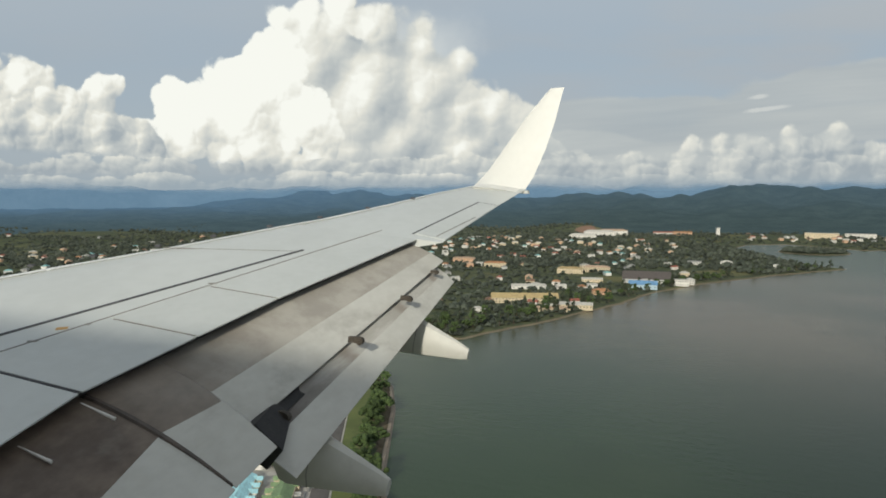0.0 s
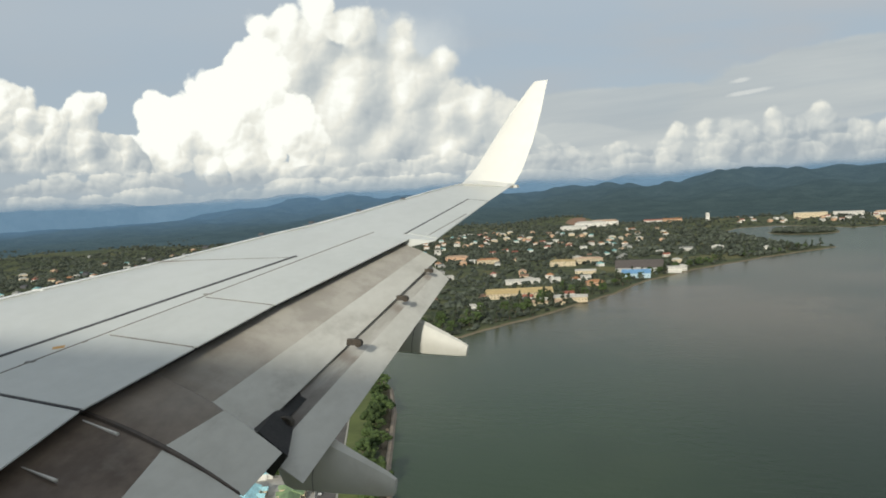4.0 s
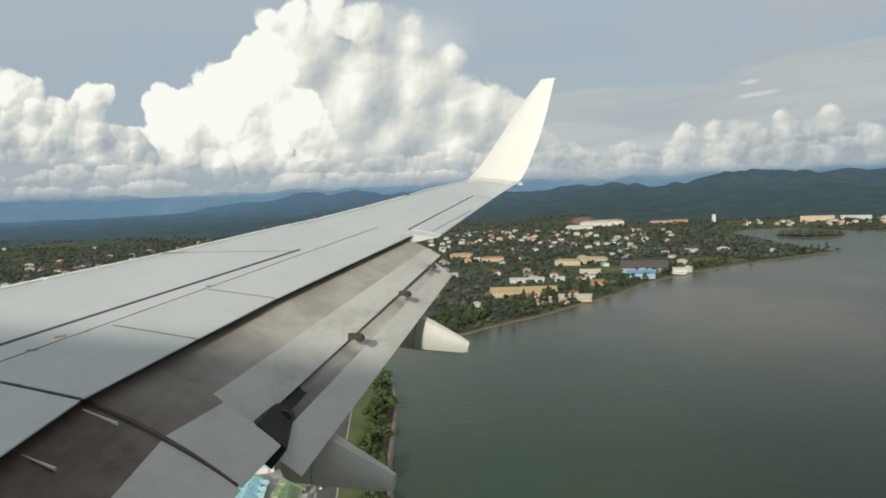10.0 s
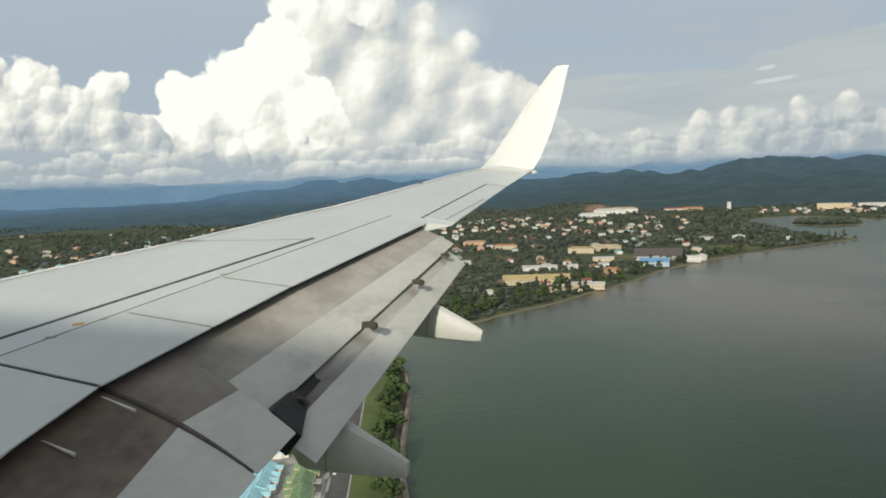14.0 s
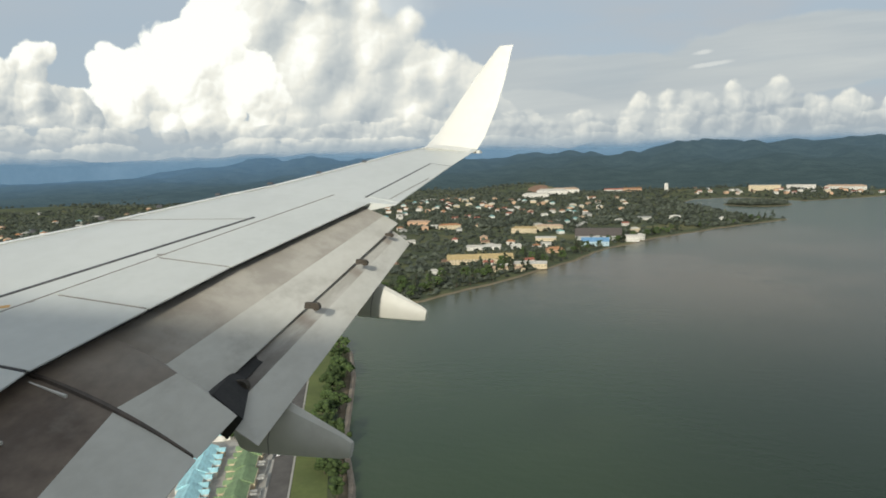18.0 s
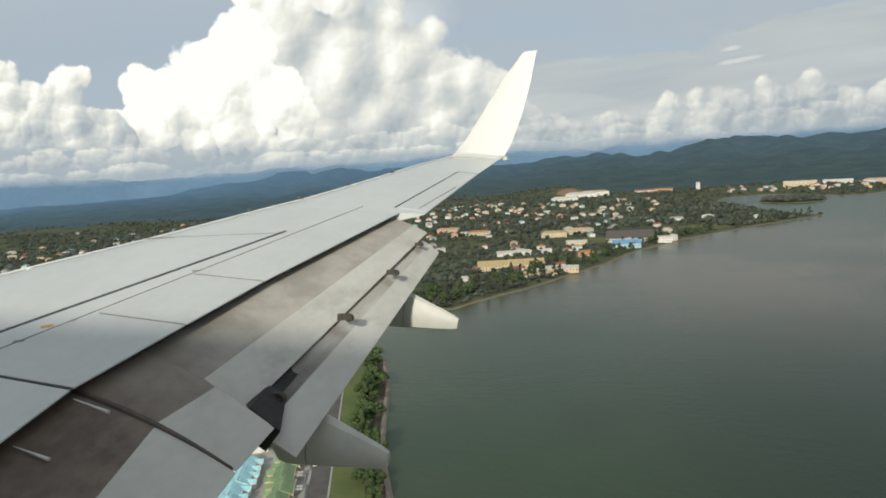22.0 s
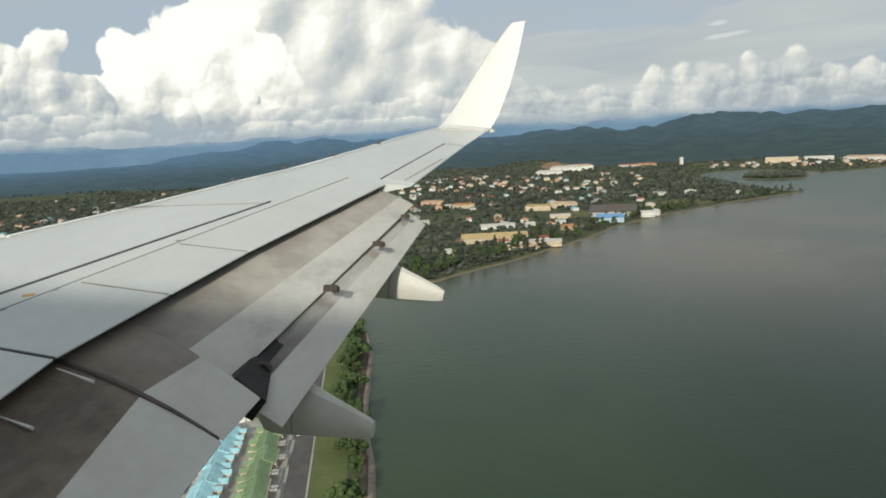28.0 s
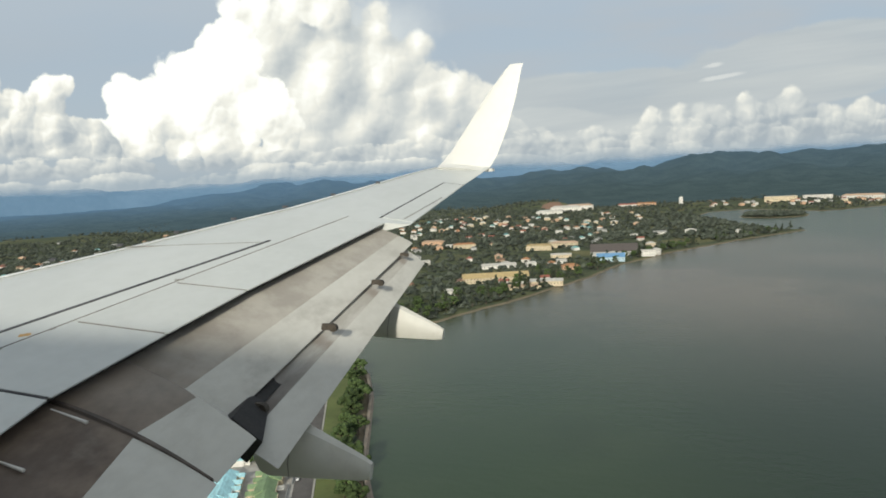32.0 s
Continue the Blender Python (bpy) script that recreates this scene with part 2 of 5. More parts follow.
def mat(name, a, b=None, rough=0.6, scale=1.0, detail=5.0, lo=0.35, hi=0.65, metal=0.0, bump=0.0, bump_scale=None, vary=0.0, spec=0.5, stretch=None, dirt=None, glow=None):
    """A painted or natural surface: two tones by coarse and fine noise, an optional stain colour, relief, and a little variety between objects."""
    if name in MATS:
        return MATS[name]
    m = bpy.data.materials.new(name)
    m.use_nodes = True
    g = Graph(m.node_tree)
    co = g.n("ShaderNodeTexCoord").outputs["Object"]
    if stretch:
        co = g.vec("MULTIPLY", co, stretch)
    b = b or tuple(c * 0.82 for c in a)
    coarse = g.noise(co, scale, detail)
    fine = g.noise(co, scale * 7.3, 3.0)
    f = g.step(g.m("MULTIPLY_ADD", fine, 0.3, g.m("MULTIPLY", coarse, 0.7)), lo, hi)
    col = g.mix(f, a, b)
    if dirt:
        colour, amount, size = dirt
        spots = g.step(g.noise(g.vec("ADD", co, (31, 17, 5)), size, 6, 0.65), 0.52, 0.72, 0, amount)
        col = g.mix(spots, col, colour)
    if vary:
        rnd = g.n("ShaderNodeObjectInfo").outputs["Random"]
        hsv = g.n("ShaderNodeHueSaturation")
        g.put(hsv.inputs["Value"], g.m("MULTIPLY_ADD", rnd, 2 * vary, 1 - vary))
        g.put(hsv.inputs["Color"], col)
        col = hsv.outputs[0]
    bsdf = g.n("ShaderNodeBsdfPrincipled")
    g.put(bsdf.inputs["Base Color"], col)
    g.put(bsdf.inputs["Roughness"], g.m("MULTIPLY_ADD", fine, 0.16, rough - 0.08))
    bsdf.inputs["Metallic"].default_value = metal
    bsdf.inputs["Specular IOR Level"].default_value = spec
    if glow:
        bsdf.inputs["Emission Color"].default_value = (*glow[0], 1)
        bsdf.inputs["Emission Strength"].default_value = glow[1]
    if bump:
        bn = g.n("ShaderNodeBump")
        bn.inputs["Strength"].default_value = 0.6
        bn.inputs["Distance"].default_value = bump
        g.put(bn.inputs["Height"], g.noise(co, bump_scale or scale * 4, 6, 0.6))
        g.t.links.new(bn.outputs[0], bsdf.inputs["Normal"])
    out = g.n("ShaderNodeOutputMaterial")
    g.t.links.new(bsdf.outputs[0], out.inputs[0])
    MATS[name] = m
    return m


def water_material():
    m = bpy.data.materials.new("bay_water")
    m.use_nodes = True
    g = Graph(m.node_tree)
    pos = g.n("ShaderNodeTexCoord").outputs["Object"]
    silt = g.noise(pos, 0.0021, 5, 0.55)
    deep = g.noise(g.vec("ADD", pos, (500, 90, 0)), 0.006, 4, 0.5)
    off = g.vec("DISTANCE", pos, (40, 960, 0))
    where = g.n("ShaderNodeSeparateXYZ")
    g.put(where.inputs[0], pos)
    channel = g.m("MULTIPLY_ADD", silt, 160, g.m("MULTIPLY_ADD", where.outputs[1], -0.10, where.outputs[0]))
    col = g.mix(g.step(deep, 0.35, 0.7), (0.037, 0.062, 0.031), (0.050, 0.073, 0.036))
    col = g.mix(g.m("MULTIPLY", g.step(channel, -30, 150), g.step(where.outputs[1], 1500, 500)), col, (0.018, 0.035, 0.019))
    col = g.mix(g.m("MULTIPLY", g.step(off, 600, 140), g.step(silt, 0.34, 0.58, 0.25, 0.95)), col, (0.150, 0.128, 0.090))
    bsdf = g.n("ShaderNodeBsdfPrincipled")
    g.put(bsdf.inputs["Base Color"], col)
    bsdf.inputs["Roughness"].default_value = 0.26
    bsdf.inputs["IOR"].default_value = 1.33
    bsdf.inputs["Specular IOR Level"].default_value = 0.3
    waves = g.m("MULTIPLY_ADD", g.noise(pos, 0.55, 4, 0.6), 0.35, g.noise(g.vec("MULTIPLY", pos, (1, 1.6, 1)), 0.12, 3, 0.5))
    bn = g.n("ShaderNodeBump")
    bn.inputs["Strength"].default_value = 0.22
    bn.inputs["Distance"].default_value = 0.8
    g.put(bn.inputs["Height"], waves)
    g.t.links.new(bn.outputs[0], bsdf.inputs["Normal"])
    out = g.n("ShaderNodeOutputMaterial")
    g.t.links.new(bsdf.outputs[0], out.inputs[0])
    return m


WHITE = mat("wing_paint", (0.555, 0.57, 0.55), (0.515, 0.53, 0.51), rough=0.34, scale=0.5, dirt=((0.46, 0.45, 0.42), 0.16, 1.6))
SPOILER = mat("spoiler_paint", (0.54, 0.555, 0.535), (0.50, 0.515, 0.495), rough=0.42, scale=0.9, vary=0.03, dirt=((0.44, 0.43, 0.40), 0.15, 1.2))
WINGLET = mat("winglet_paint", (0.70, 0.695, 0.66), (0.66, 0.655, 0.62), rough=0.5, scale=0.8)
SLAT = mat("slat_sheen_white", (0.88, 0.875, 0.845), (0.82, 0.815, 0.785), rough=0.36, scale=1.2)
FLAP = mat("flap_paint", (0.53, 0.52, 0.475), (0.455, 0.443, 0.40), rough=0.5, scale=1.1, stretch=(1.0, 0.7, 1), dirt=((0.27, 0.25, 0.22), 0.45, 1.5))
SOOT = mat("sooty_flap", (0.190, 0.146, 0.112), (0.085, 0.061, 0.046), rough=0.6, scale=0.8, stretch=(1.1, 0.8, 1), dirt=((0.25, 0.225, 0.195), 0.5, 1.1))
sg = Graph(SOOT.node_tree, False)
sooty = next(n for n in sg.t.nodes if n.type == "BSDF_PRINCIPLED")
place = sg.n("ShaderNodeTexCoord").outputs["Object"]
axis = sg.n("ShaderNodeSeparateXYZ")
sg.put(axis.inputs[0], place)
plume = sg.step(sg.m("MULTIPLY_ADD", sg.noise(sg.vec("MULTIPLY", place, (0.35, 1.2, 1)), 0.9, 5), 2.2, axis.outputs[1]), 5.8, 9.2)
sg.put(sooty.inputs["Base Color"], sg.mix(plume, sooty.inputs["Base Color"].links[0].from_socket, sg.mix(sg.step(sg.noise(place, 1.7, 7, 0.65), 0.36, 0.62), (0.405, 0.380, 0.335), (0.310, 0.286, 0.250))))
# aft flap: pale paint streaked along its length, oily below each bracket, black with soot towards its inner end
AFT = mat("aft_flap_paint", (0.46, 0.445, 0.405), (0.36, 0.342, 0.305), rough=0.55, scale=1.3, stretch=(3.2, 0.35, 3.2), dirt=((0.22, 0.185, 0.15), 0.6, 1.1))
BRACKETS = ((-4.36, 6.50, -2.46, 0.75), (-4.10, 7.9, -1.87, 0.62), (-4.02, 9.4, -1.545, 0.55), (-4.02, 10.6, -1.29, 0.42))
ag = Graph(AFT.node_tree, False)
aft = next(n for n in ag.t.nodes if n.type == "BSDF_PRINCIPLED")
place = ag.n("ShaderNodeTexCoord").outputs["Object"]
axis = ag.n("ShaderNodeSeparateXYZ")
ag.put(axis.inputs[0], place)
speck = ag.noise(ag.vec("MULTIPLY", place, (2.5, 0.7, 2.5)), 1.6, 5, 0.6)
tint = aft.inputs["Base Color"].links[0].from_socket
for _, y, _, size in BRACKETS:
    gap = ag.m("ABSOLUTE", ag.m("SUBTRACT", axis.outputs[1], y + 0.10))
    tint = ag.mix(ag.m("MULTIPLY", ag.step(gap, 0.30 * size, 0.02), ag.step(speck, 0.30, 0.55, 0.15, 0.55)), tint, (0.20, 0.155, 0.12))
tint = ag.mix(ag.step(ag.m("MULTIPLY_ADD", speck, 1.1, axis.outputs[1]), 8.8, 6.8), tint, (0.085, 0.070, 0.060))
ag.put(aft.inputs["Base Color"], tint)
SEAL = mat("flap_seal_rubber", (0.105, 0.082, 0.068), (0.06, 0.05, 0.043), rough=0.7, scale=5)
# near-black for shade painted into recesses of the wing, and for tyres
DARK = mat("gap_shade_and_tyre", (0.030, 0.028, 0.028), (0.018, 0.018, 0.018), rough=0.8, scale=4)
GAP = mat("panel_gap", (0.085, 0.085, 0.09), (0.055, 0.055, 0.06), rough=0.8, scale=3)
SEAM = mat("seam_sealant", (0.27, 0.26, 0.24), (0.20, 0.19, 0.18), rough=0.8, scale=3)
FAIRING = mat("fairing_paint", (0.59, 0.58, 0.53), (0.52, 0.51, 0.465), rough=0.55, scale=0.8, dirt=((0.36, 0.34, 0.30), 0.4, 1.5))
BRACKET = mat("bracket_steel", (0.09, 0.075, 0.058), (0.045, 0.038, 0.03), rough=0.6, metal=0.4, scale=8)
SCUFF = mat("scuffed_metal", (0.62, 0.60, 0.56), rough=0.5, scale=6)
RUST = mat("orange_primer", (0.55, 0.33, 0.12), rough=0.7, scale=9)


def mesh_object(name, verts, faces, material, smooth=False):
    me = bpy.data.meshes.new(name)
    me.from_pydata([tuple(v) for v in verts], [], faces)
    me.update()
    if material:
        me.materials.append(material)
    if smooth:
        me.polygons.foreach_set("use_smooth", [True] * len(me.polygons))
    return new(name, me)


def under(ob, parent, label=""):
    ob.parent = parent
    return tagged(ob, label) if label else ob


def part(name, bm, material, parent, label=""):
    me = bpy.data.meshes.new(name)
    bm.to_mesh(me)
    bm.free()
    me.materials.append(material)
    return under(new(name, me), parent, label)


def box(bm, x0, y0, z0, x1, y1, z1, taper=0.0):
    v = [bm.verts.new(c) for c in ((x0, y0, z0), (x1, y0, z0), (x1, y1, z0), (x0, y1, z0),
                                   (x0 + taper, y0 + taper, z1), (x1 - taper, y0 + taper, z1), (x1 - taper, y1 - taper, z1), (x0 + taper, y1 - taper, z1))]
    for f in ((3, 2, 1, 0), (4, 5, 6, 7), (0, 1, 5, 4), (1, 2, 6, 5), (2, 3, 7, 6), (3, 0, 4, 7)):
        bm.faces.new([v[i] for i in f])


def lerp_table(table, y):
    ys = [r[0] for r in table]
    return float(np.interp(y, ys, [r[1] for r in table]))


# ---- the airliner: fuselage side, wing, flaps ----
plane = tagged(new("airliner"), "white jet airliner with its flaps extended, flying low over the bay", "airplane")
plane.matrix_basis = BANKED
LE = [(0.2, -13.9), (4.0, -11.9), (7.2, -10.0), (9.16, -8.6), (10.48, -7.78), (11.99, -6.86), (13.31, -6.18), (14.95, -5.4), (15.7, -4.86)]
TE_IN = [(0.2, -5.65), (3.95, -5.72), (4.77, -5.86), (5.23, -5.83), (6.47, -5.62), (7.88, -5.38), (9.42, -5.0), (11.15, -4.6)]
TE_OUT = [(11.19, -4.1), (13.96, -3.87), (15.7, -3.66)]
SPOIL = [(0.2, -7.8), (3.0, -7.9), (5.26, -7.44), (11.33, -5.4), (15.7, -4.2)]


K0 = -1.15 + 0.157 * (1.65 - 8.7) - 0.11 * (14.0 - 0.52 * 1.65)


def skin(x, y):
    """Height of the wing's upper surface."""
    return K0 + (0.157 + 0.0572) * y - 0.11 * x


def wing_section(y, te):
    """Outline of the wing cut along the flight: rounded nose, flat back, thin tail."""
    le = lerp_table(LE, y)
    c = te - le
    th = 0.115 * c
    pts = []
    for f, up in ((1.0, 0), (0.75, 0.0), (0.5, 0.0), (0.25, 0.0), (0.12, -0.006), (0.05, -0.022), (0.015, -0.05), (-0.012, -0.10)):
        x = le + f * c
        pts.append((x, y, skin(x, y) + up * c))
    for f, dn in ((0.0, -0.16), (0.05, -0.20), (0.25, -0.25), (0.55, -0.2), (0.85, -0.10), (1.0, -0.004)):
        x = le + f * c
        pts.append((x, y, skin(x, y) + dn * 0.55 * c * 0.8))
    return pts


def loft(name, sections, material, parent, label="", smooth=True, caps=True):
    n = len(sections[0])
    verts = [p for s in sections for p in s]
    faces = []
    for i in range(len(sections) - 1):
        for j in range(n):
            k = (j + 1) % n
            faces.append((i * n + j, i * n + k, (i + 1) * n + k, (i + 1) * n + j))
    if caps:
        faces.append(tuple(range(n - 1, -1, -1)))
        faces.append(tuple((len(sections) - 1) * n + j for j in range(n)))
    ob = mesh_object(name, verts, faces, material, smooth)
    ob.data.set_sharp_from_angle(angle=radians(32))
    bm = bmesh.new()
    bm.from_mesh(ob.data)
    bmesh.ops.recalc_face_normals(bm, faces=bm.faces)
    bm.to_mesh(ob.data)
    bm.free()
    return under(ob, parent, label)


YS_IN = [0.2, 2.0, 3.95, 4.77, 5.23, 6.47, 7.88, 9.42, 11.17]
loft("wing_inner", [wing_section(y, lerp_table(TE_IN, y)) for y in YS_IN], WHITE, plane, "light grey painted upper wing skin with faint stains")
loft("wing_outer", [wing_section(y, lerp_table(TE_OUT, y)) for y in (11.175, 12.5, 13.96, 15.0, 15.69)], WHITE, plane, "light grey outer wing skin")


def strip(name, a, b, width, material, lift=0.006, label=""):
    """A thin raised line on the wing skin between two plan points (x, y)."""
    a, b = Vector(a), Vector(b)
    side = (b - a).normalized()
    side = Vector((-side.y, side.x)) * width / 2
    n = 8
    bm = bmesh.new()
    rows = []
    for i in range(n + 1):
        q = a.lerp(b, i / n)
        rows.append([bm.verts.new((*(q + s * side), skin(*(q + s * side)) + h)) for s, h in ((-1, -0.01), (-1, lift), (1, lift), (1, -0.01))])
    for r0, r1 in zip(rows, rows[1:]):
        for j in range(3):
            bm.faces.new((r0[j], r1[j], r1[j + 1], r0[j + 1]))
    bmesh.ops.recalc_face_normals(bm, faces=bm.faces)
    return part(name, bm, material, plane, label)


def panel(name, corners, lift, material, label="", n=6):
    """A thin plate lying on the wing skin, corners as plan points in order."""
    bm = bmesh.new()
    a, b, c, d = (Vector(q) for q in corners)
    top = []
    for i in range(n + 1):
        p0, p1 = a.lerp(b, i / n), d.lerp(c, i / n)
        top.append([bm.verts.new((*q, skin(*q) + lift)) for q in (p0, p0.lerp(p1, 0.5), p1)])
    for r0, r1 in zip(top, top[1:]):
        for j in range(2):
            bm.faces.new((r0[j], r1[j], r1[j + 1], r0[j + 1]))
    ext = bmesh.ops.extrude_face_region(bm, geom=list(bm.faces))
    for v in ext["geom"]:
        if isinstance(v, bmesh.types.BMVert):
            v.co.z -= 0.016
    bmesh.ops.recalc_face_normals(bm, faces=bm.faces)
    return part(name, bm, material, plane, label)


# spoiler panels along the tail of the inner wing
for y0, y1 in ((3.2, 5.08), (5.13, 6.57), (6.61, 7.93), (7.97, 11.13)):
    front = lambda y: lerp_table(SPOIL, y) + 0.02
    back = lambda y: lerp_table(TE_IN, y) + 0.035
    panel("spoiler", [(front(y0) + 0.05, y0), (front(y1) + 0.05, y1), (back(y1), y1), (back(y0), y0)], 0.014, SPOILER, "light grey spoiler panel lying flush")
strip("panel_line", (-9.0, 2.7), (-6.10, 9.88), 0.055, GAP, 0.008, "long dark gap line in the wing skin")
strip("panel_line", (-8.1, 3.3), (-5.37, 11.40), 0.022, SEAM)
strip("panel_line", (-6.12, 9.80), (-8.3, 9.08), 0.016, SEAM, 0.004)
strip("panel_line", (-7.26, 5.10), (-5.83, 5.105), 0.024, GAP, 0.018)
strip("panel_line", (-6.86, 6.59), (-5.60, 6.59), 0.014, SEAM, 0.017)
strip("panel_line", (-6.45, 7.95), (-5.36, 7.95), 0.014, SEAM, 0.017)
# aileron with its tab
panel("aileron", [(-4.72, 11.46), (-4.30, 14.03), (-3.86, 13.94), (-4.09, 11.30)], 0.012, SPOILER, "light grey aileron with a tab")
strip("aileron_gap", (-4.76, 11.42), (-4.32, 14.06), 0.036, GAP, 0.010)
strip("aileron_gap", (-4.34, 14.05), (-3.87, 13.96), 0.025, GAP, 0.010)
strip("tab_gap", (-4.30, 11.42), (-4.03, 12.90), 0.025, SEAM, 0.016)
strip("primer_patch", (-7.30, 6.12), (-7.19, 6.20), 0.06, RUST, 0.007, "orange primer showing through chipped paint")
for x, y in ((-7.0, 6.35), (-7.25, 5.75), (-6.5, 8.05), (-7.6, 5.2)):
    strip("chipped_paint", (x - 0.07, y), (x + 0.05, y + 0.05), 0.03, SEAM, 0.009)

# white nose slats, the bright sky they mirror painted into their colour
for y0, y1 in ((4.2, 7.6), (7.63, 11.0), (11.03, 15.5)):
    rows = []
    for i in range(7):
        y = y0 + (y1 - y0) * i / 6
        le = lerp_table(LE, y)
        c = (lerp_table(TE_IN, y) if y < 11.17 else lerp_table(TE_OUT, y)) - le
        rows.append([(le + f * c - 0.012, y, skin(le + f * c, y) + h * c + 0.012) for f, h in ((0.13, -0.004), (0.05, -0.020), (0.015, -0.046), (-0.012, -0.095), (0.0, -0.11), (0.06, -0.06))])
    loft("slat", rows, SLAT, plane, "white leading-edge slat, colour brightened for the sky's sheen")

# dark fittings behind the slats, and rivets round the flap corner
for y in (5.3, 6.1, 6.9, 7.6, 8.3, 9.1, 9.9, 10.8, 11.7, 12.7, 13.8):
    x = lerp_table(LE, y) + 0.16
    strip("slat_fitting", (x, y), (x + 0.09, y + 0.02), 0.06, GAP, 0.022)

# winglet: swept upward in one smooth curve from the wing tip
W_LE = [(-4.86, 15.6, 0.20), (-4.65, 15.85, 0.48), (-4.33, 16.0, 0.95), (-3.8, 16.18, 1.72), (-3.32, 16.36, 2.33), (-3.22, 16.39, 2.44)]
W_TE = [(-3.68, 15.69, 0.05), (-3.53, 15.88, 0.34), (-3.27, 16.03, 0.98), (-3.07, 16.2, 1.67), (-2.92, 16.39, 2.38), (-2.89, 16.41, 2.45)]
rows = []
for a, b in zip(W_LE, W_TE):
    a, b = Vector(a), Vector(b)
    out = Vector((0.0, 0.92, -0.30 if a.z > 0.4 else -0.8)).normalized() * (b - a).length * 0.045
    rows.append([a, a.lerp(b, 0.08) - out * 0.7, a.lerp(b, 0.35) - out, a.lerp(b, 0.7) - out * 0.6, b, a.lerp(b, 0.7) + out * 0.6, a.lerp(b, 0.35) + out, a.lerp(b, 0.08) + out * 0.7])
rows.insert(0, [v + Vector((0, -0.35, -0.075)) for v in rows[0]])
loft("winglet", rows, WINGLET, plane, "white blended winglet curving up from the wing tip")
bm = bmesh.new()
box(bm, -3.78, 15.55, -0.04, -3.58, 15.75, 0.03, 0.02)
part("tip_light", bm, FAIRING, plane, "small lamp housing on the wing tip")


def flap_piece(name, s0, e0, s1, e1, fa, fb, thick, material, label="", n=10, bow=0.04, fa1=None, fb1=None):
    """Strip of a flap between chord fractions f0 and f1, from section s0-e0 to section s1-e1; slightly arched."""
    rows = []
    for i in range(n + 1):
        s, e = Vector(s0).lerp(Vector(s1), i / n), Vector(e0).lerp(Vector(e1), i / n)
        c = (e - s).length
        f0 = fa + ((fa if fa1 is None else fa1) - fa) * i / n
        f1 = fb + ((fb if fb1 is None else fb1) - fb) * i / n
        top = []
        for j in range(7):
            f = f0 + (f1 - f0) * j / 6
            top.append(s.lerp(e, f) + Vector((0.25, 0, 1)) * bow * c * 4 * f * (1 - f))
        low = [q - Vector((0.1, 0, 1)) * thick * (1.05 - (f0 + (f1 - f0) * j / 6)) for j, q in enumerate(top)]
        rows.append(top + low[::-1])
    return loft(name, rows, material, plane, label)


# outboard flap, main element: sooty front strip that stows under the spoilers, cleaner back
S_IN, E_IN = (-6.10, 6.20, -1.82), (-4.52, 6.20, -2.505)
S_OUT, E_OUT = (-4.78, 11.15, -0.87), (-4.08, 11.17, -1.18)
flap_piece("flap_front_strip", S_IN, E_IN, S_OUT, E_OUT, 0.0, 0.64, 0.16, SOOT, "brown-grey stained front strip of the outboard flap")
flap_piece("flap_back_strip", S_IN, E_IN, S_OUT, E_OUT, 0.64, 1.0, 0.16, FLAP, "pale grey back strip of the outboard flap")
S_A, E_A = (-6.2, 5.31, -1.98), (-4.10, 5.31, -2.80)
S_B, E_B = S_IN, (-4.02, 5.90, -2.60)
flap_piece("flap_end_front", S_A, E_A, S_B, E_B, 0.0, 0.57, 0.16, SOOT, "sooty inner end of the outboard flap", n=3, fb1=0.62)
flap_piece("flap_end_back", S_A, E_A, S_B, E_B, 0.57, 1.0, 0.16, FLAP, "pale inner end of the outboard flap", n=3, fa1=0.62)
flap_piece("flap_end_front", S_B, E_B, S_IN, E_IN, 0.02, 0.62, 0.15, SOOT, "sooty inner end of the outboard flap", n=3)
flap_piece("flap_end_back", S_B, E_B, S_IN, E_IN, 0.62, 1.0, 0.15, FLAP, "pale stepped corner of the outboard flap", n=3)
# aft element hangs lower, behind a slot
S2_IN, E2_IN = (-4.95, 5.98, -2.50), (-3.85, 5.98, -2.95)
S2_OUT, E2_OUT = (-4.32, 11.02, -1.19), (-3.86, 11.10, -1.53)
mid2 = lambda a, b, f: tuple(Vector(a).lerp(Vector(b), f))
flap_piece("aft_flap_front", S2_IN, E2_IN, mid2(S2_IN, S2_OUT, 0.3), mid2(E2_IN, E2_OUT, 0.3), 0.0, 0.6, 0.10, AFT, "sooty front of the aft flap below the slot", bow=0.05)
flap_piece("aft_flap_front", mid2(S2_IN, S2_OUT, 0.3), mid2(E2_IN, E2_OUT, 0.3), S2_OUT, E2_OUT, 0.0, 0.6, 0.10, AFT, "streaked front of the aft flap below the slot", bow=0.05)
flap_piece("aft_flap_back", S2_IN, E2_IN, S2_OUT, E2_OUT, 0.6, 1.0, 0.10, FLAP, "pale tail edge of the aft flap", bow=0.05)
# inboard flap beside it
flap_piece("inboard_flap_front", (-6.1, 1.0, -3.0), (-3.6, 1.0, -3.6), (-6.2, 5.25, -2.02), (-4.08, 5.27, -2.80), 0.0, 0.80, 0.18, SOOT, "sooty front half of the inboard flap", fb1=0.57)
flap_piece("inboard_flap_back", (-6.1, 1.0, -3.0), (-3.6, 1.0, -3.6), (-6.2, 5.25, -2.02), (-4.08, 5.27, -2.80), 0.80, 1.0, 0.18, FLAP, "pale back half of the inboard flap", fa1=0.57)
